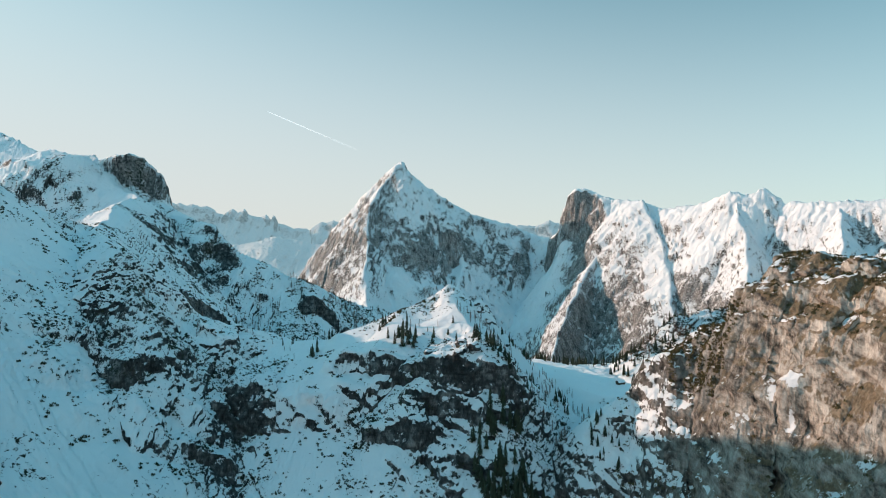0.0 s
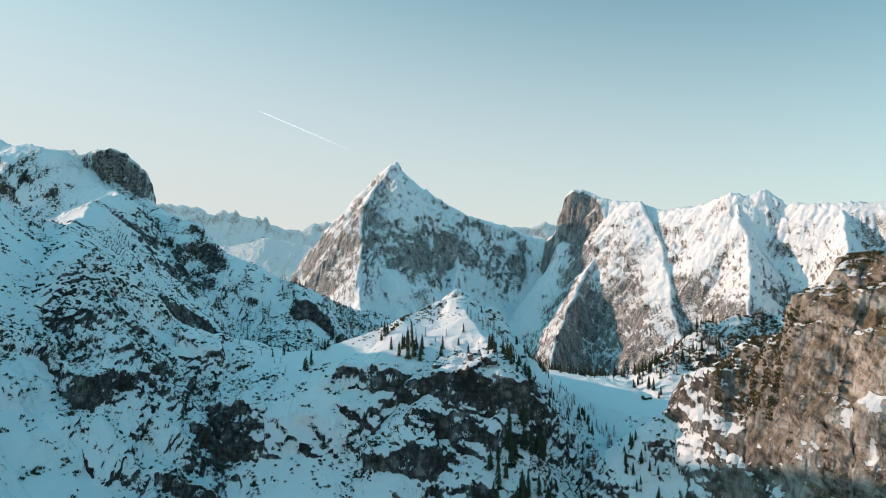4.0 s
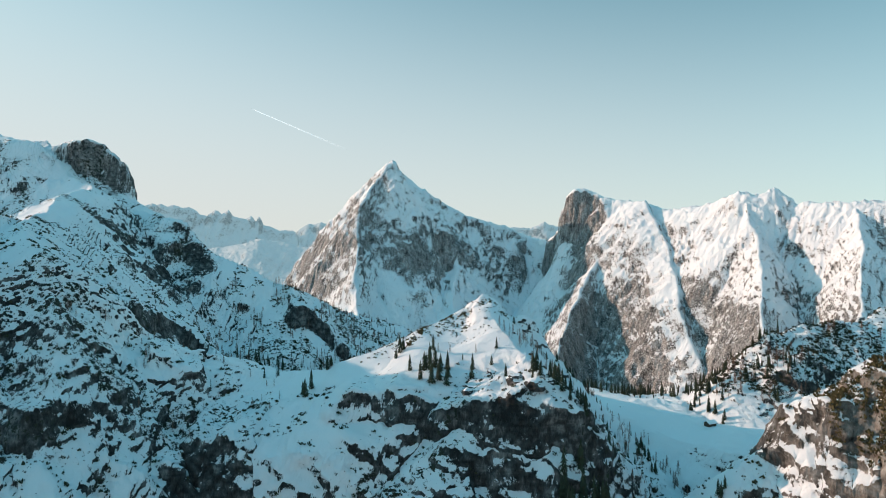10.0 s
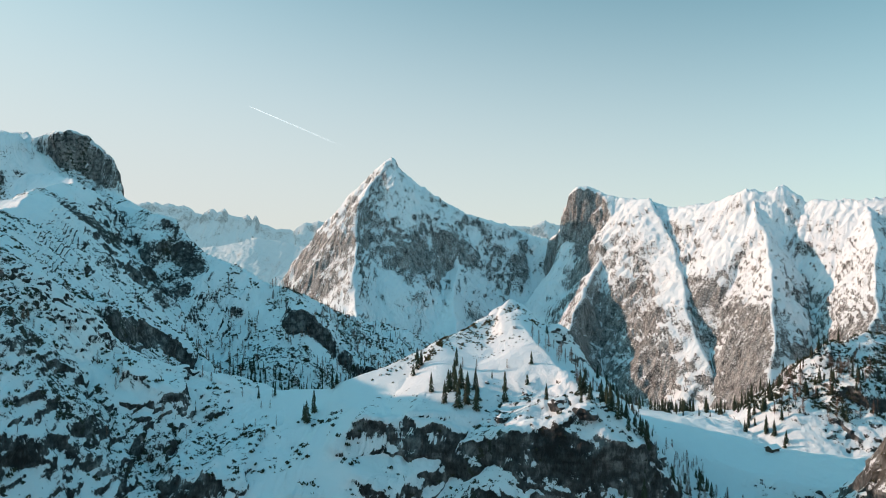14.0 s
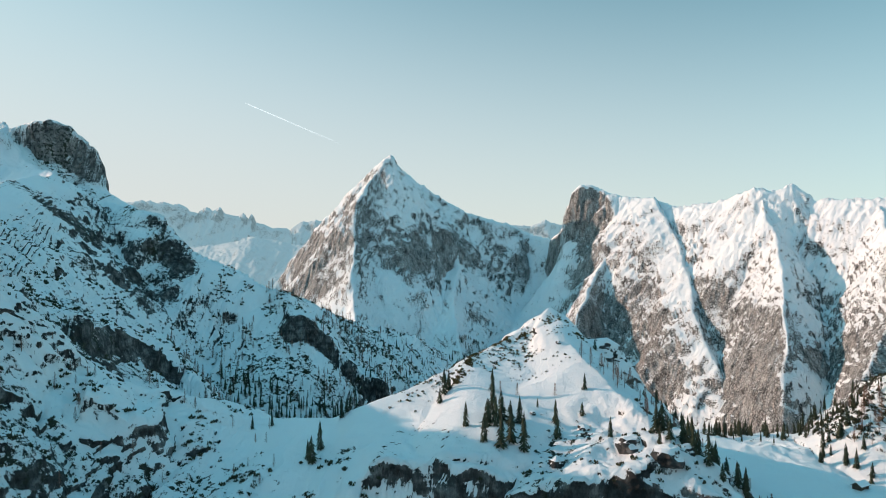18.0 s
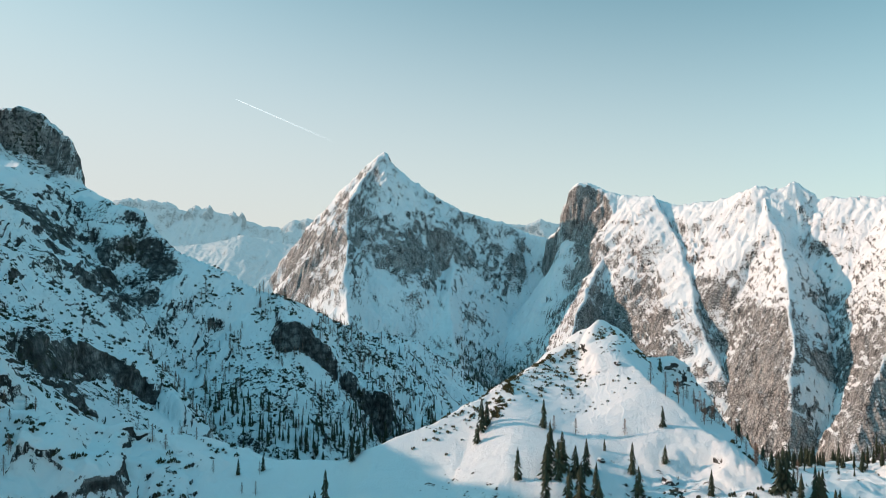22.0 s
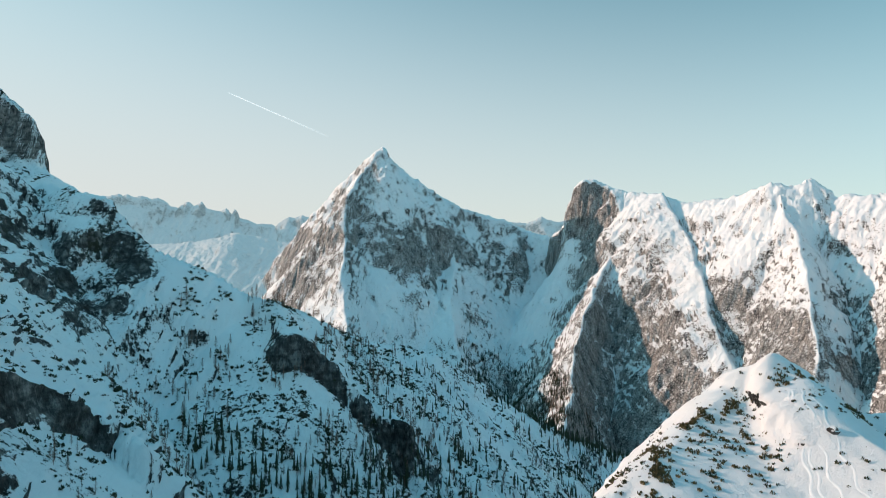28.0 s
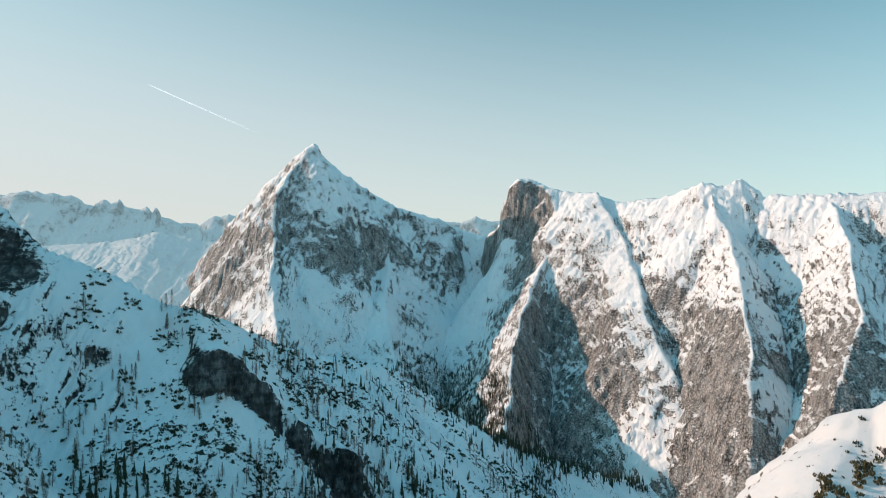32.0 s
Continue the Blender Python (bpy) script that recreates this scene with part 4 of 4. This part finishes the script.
bare_larch = [joined(larch_data(s), trunk_data(s)) for s in (41, 42)]
x, y, size = gather(((-150, 870, 120, 120, 420, 6, 11, 40, 0.0), (-60, 1000, 110, 110, 160, 6, 11, 40, -0.05), (-170, 560, 90, 60, 60, 4, 8, 30, 0.0),
                     (-150, 720, 90, 70, 70, 5, 9, 30, 0.0), (120, 765, 120, 60, 300, 7, 13, 26, -0.1), (70, 560, 50, 60, 120, 4, 8, 18, -0.1), (250, 650, 70, 40, 70, 6, 10, 30, -0.1)))
scattered("larch_wood", bare_larch, x, y, size, TWIGS, "leafless grey-brown larch wood on snowy slopes", "woodland")
x, y, size = gather(((-95, 690, 85, 50, 330, 7, 12, 30, -0.15), (120, 750, 120, 60, 190, 7, 14, 22, 0.0), (185, 680, 60, 26, 90, 5, 12, 18, 0.0), (-70, 960, 80, 90, 60, 6, 11, 40, 0.0),
                     (60, 1150, 90, 90, 130, 8, 13, 50, -0.1), (-120, 820, 70, 60, 40, 6, 10, 30, 0.05)))
for line, half, count in (([(-215, 838), (-180, 822), (-144, 825), (-110, 850), (-70, 895), (-40, 950)], 13, 170), ([(40, 1190), (100, 1232), (190, 1290), (300, 1375)], 12, 360)):
    r = np.random.RandomState(count)
    p = np.array(line, np.float32)
    k = r.rand(count) * (len(p) - 1)
    i = np.minimum(k.astype(int), len(p) - 2)
    at = p[i] + (k - i)[:, None] * (p[i + 1] - p[i]) + r.normal(0, half * 0.6, (count, 2))
    x, y = np.concatenate([x, at[:, 0]]), np.concatenate([y, at[:, 1]])
    size = np.concatenate([size, r.uniform(7, 13, count)])
scattered("spruce_wood", thin_spruce, x, y, size, NEEDLES, "dark spruce wood at the foot of the slopes", "woodland")
x, y, size = gather(((330, 2330, 130, 260, 900, 14, 24, 90, -0.1), (150, 2600, 160, 300, 700, 14, 24, 90, 0.0), (500, 2250, 120, 200, 300, 12, 20, 80, 0.1),
                     (250, 2800, 90, 170, 800, 9, 18, 60, -0.15), (290, 2540, 80, 130, 600, 9, 18, 60, -0.1)))
scattered("valley_forest", [joined(spruce_data(s, 0.2, 8)) for s in (51, 52)], x, y, size, NEEDLES, "dark forest far down in the valley", "woodland")
x, y, size = gather(((340, 2400, 110, 150, 520, 9, 16, 50, -0.1), (470, 2560, 60, 120, 160, 8, 14, 50, -0.05)))
scattered("valley_larch_wood", bare_larch[:1], x, y, size, TWIGS, "leafless brown larch wood at the foot of the range", "woodland")


# ---- boulders ----
def boulder(x, y, size, seed):
    bm = bmesh.new()
    bmesh.ops.create_icosphere(bm, subdivisions=3, radius=1.0)
    for v in bm.verts:
        d = v.co.normalized()
        k = 1 + 0.35 * noise.noise(d * 1.3 + Vector((seed, 0, 0))) + 0.16 * noise.noise(d * 3.5 + Vector((0, seed, 0)))
        v.co = Vector((d.x * 1.15, d.y, d.z * 0.85)) * (size * k)
    me = bpy.data.meshes.new("boulder")
    bm.to_mesh(me)
    bm.free()
    me.materials.append(TERRAIN)
    ob = new("boulder", me)
    ob.location = (x, y, float(ground_z([x], [y])[0]) + 0.1 * size)
    ob.rotation_euler = (0, 0, seed)
    return tagged(ob, "snow-capped grey limestone boulder on the hillside", "boulder", group="boulders on the hill")


for i, (x, y, size) in enumerate(((14, 508, 4.5), (22, 494, 5.0), (30, 500, 3.5), (48, 515, 5.0), (58, 512, 4.0), (40, 508, 4.2), (-11, 511, 3.0),
                                  (5, 590, 1.2), (21, 574, 1.3), (27, 582, 1.0), (-15, 540, 1.2), (3, 531, 2.2))):
    boulder(x, y, size, 1.7 * i + 0.4)


# ---- hut on the meadow ----
def prism(profile, y0, y1):
    """A solid with the profile (x, z) between y0 and y1."""
    k = len(profile)
    verts = [(x, y0, z) for x, z in profile] + [(x, y1, z) for x, z in profile]
    faces = [tuple(range(k))[::-1], tuple(range(k, 2 * k))] + [(i, (i + 1) % k, k + (i + 1) % k, k + i) for i in range(k)]
    return verts, [tuple(reversed(f)) for f in faces]


hut = new("hut")
tagged(hut, "small dark timber hut half buried in meadow snow", "hut")
part("wall", mesh_of("wall", *prism([(-2.6, -0.6), (2.6, -0.6), (2.6, 2.0), (0, 3.6), (-2.6, 2.0)], -4.2, 4.2), TIMBER), hut)
for sgn in (-1, 1):
    part("roof", mesh_of("roof", *prism([(0, 3.62), (sgn * 3.4, 1.55), (sgn * 3.4, 1.75), (0, 3.85)], -4.9, 4.9), TIMBER), hut)
    part("roof_snow", mesh_of("roof_snow", *prism([(0, 3.87), (sgn * 3.35, 1.78), (sgn * 3.3, 2.2), (sgn * 1.6, 3.4), (0, 4.35)], -4.8, 4.8), SNOW), hut, "thick snow on the roof")
part("door", mesh_of("door", *prism([(-0.5, -0.4), (0.5, -0.4), (0.5, 1.6), (-0.5, 1.6)], -4.28, -4.2), TIMBER), hut)
hut.matrix_world = pose(153, 598, float(ground_z([153], [598])[0]) + 0.1, 0, 0, -62) @ Matrix.Scale(0.8, 4)


# ---- ski tracks down the hill's sunny face ----
def ski_track(x0, y0, x1, y1, swing, turns, phase):
    verts, faces = [], []
    steps = 160
    for i in range(steps + 1):
        k = i / steps
        x = x0 + (x1 - x0) * k + swing * math.sin(turns * 6.283 * k + phase)
        y = y0 + (y1 - y0) * k
        verts.append((x, y))
    p = np.array(verts)
    side = np.gradient(p, axis=0)
    side = np.stack([-side[:, 1], side[:, 0]], -1) / np.linalg.norm(side, axis=1, keepdims=True)
    rim = []
    for off, lift in ((-0.3, -0.03), (-0.17, 0.07), (0.0, 0.0), (0.17, 0.07), (0.3, -0.03)):
        q = p + side * off
        rim.append(np.column_stack([q, ground_z(q[:, 0], q[:, 1]) + lift]))
    rim = np.stack(rim, 1).reshape(-1, 3)
    for i in range(steps):
        for k in range(4):
            a = i * 5 + k
            faces.append((a, a + 1, a + 6, a + 5))
    ob = new("ski_track", mesh_of("ski_track", rim.tolist(), faces, SNOW, True))
    return tagged(ob, "winding ski track pressed into the snow", "ski track", group="ski tracks on the hill")


for x0, y0, x1, y1, swing, turns, phase in ((4, 607, -10, 562, 0.5, 6, 0.0), (6, 606, -8, 558, 0.6, 5, 1.0), (3, 606, -13, 560, 0.45, 6, 2.0),
                                            (8, 604, -3, 556, 0.5, 5.5, 3.0)):
    ski_track(x0, y0, x1, y1, swing, turns, phase)


# ---- contrail ----
def contrail():
    m, n, l, bsdf = material("contrail_glow")
    bsdf.inputs["Base Color"].default_value = (0.95, 0.95, 0.95, 1)
    # emission stands in for the sunlight that the trail scatters
    bsdf.inputs["Emission Color"].default_value = (1.0, 1.0, 1.0, 1)
    bsdf.inputs["Emission Strength"].default_value = 0.75
    bsdf.inputs["Roughness"].default_value = 1.0
    grad = n.new("ShaderNodeAttribute")
    grad.attribute_name = "thick"
    mul = n.new("ShaderNodeMath")
    mul.operation = "MULTIPLY"
    l.new(grad.outputs["Fac"], mul.inputs[0])
    mul.inputs[1].default_value = 0.36
    l.new(mul.outputs[0], bsdf.inputs["Alpha"])
    a, b = Vector((-1150, 4500, 935)), Vector((-560, 4560, 690))
    steps, verts, faces, thick = 60, [], [], []
    along = (b - a).normalized()
    u = along.cross(Vector((0, 0, 1))).normalized()
    v = along.cross(u)
    for i in range(steps + 1):
        k = i / steps
        rad = 2.6 + 3.0 * k + 1.2 * noise.noise((k * 30, 0, 0))
        for j in range(6):
            t = j * math.pi / 3
            verts.append(a.lerp(b, k) + u * rad * math.cos(t) + v * rad * math.sin(t))
            thick.append(0.75 * min(1, k * 20) * (1 - k) ** 0.8)
    for i in range(steps):
        for j in range(6):
            faces.append((i * 6 + j, i * 6 + (j + 1) % 6, i * 6 + 6 + (j + 1) % 6, i * 6 + 6 + j))
    me = mesh_of("contrail", verts, faces, m, True)
    me.attributes.new("thick", "FLOAT", "POINT").data.foreach_set("value", np.array(thick, np.float32))
    tagged(new("contrail", me), "thin white vapour trail fading across clear sky", "contrail")


contrail()
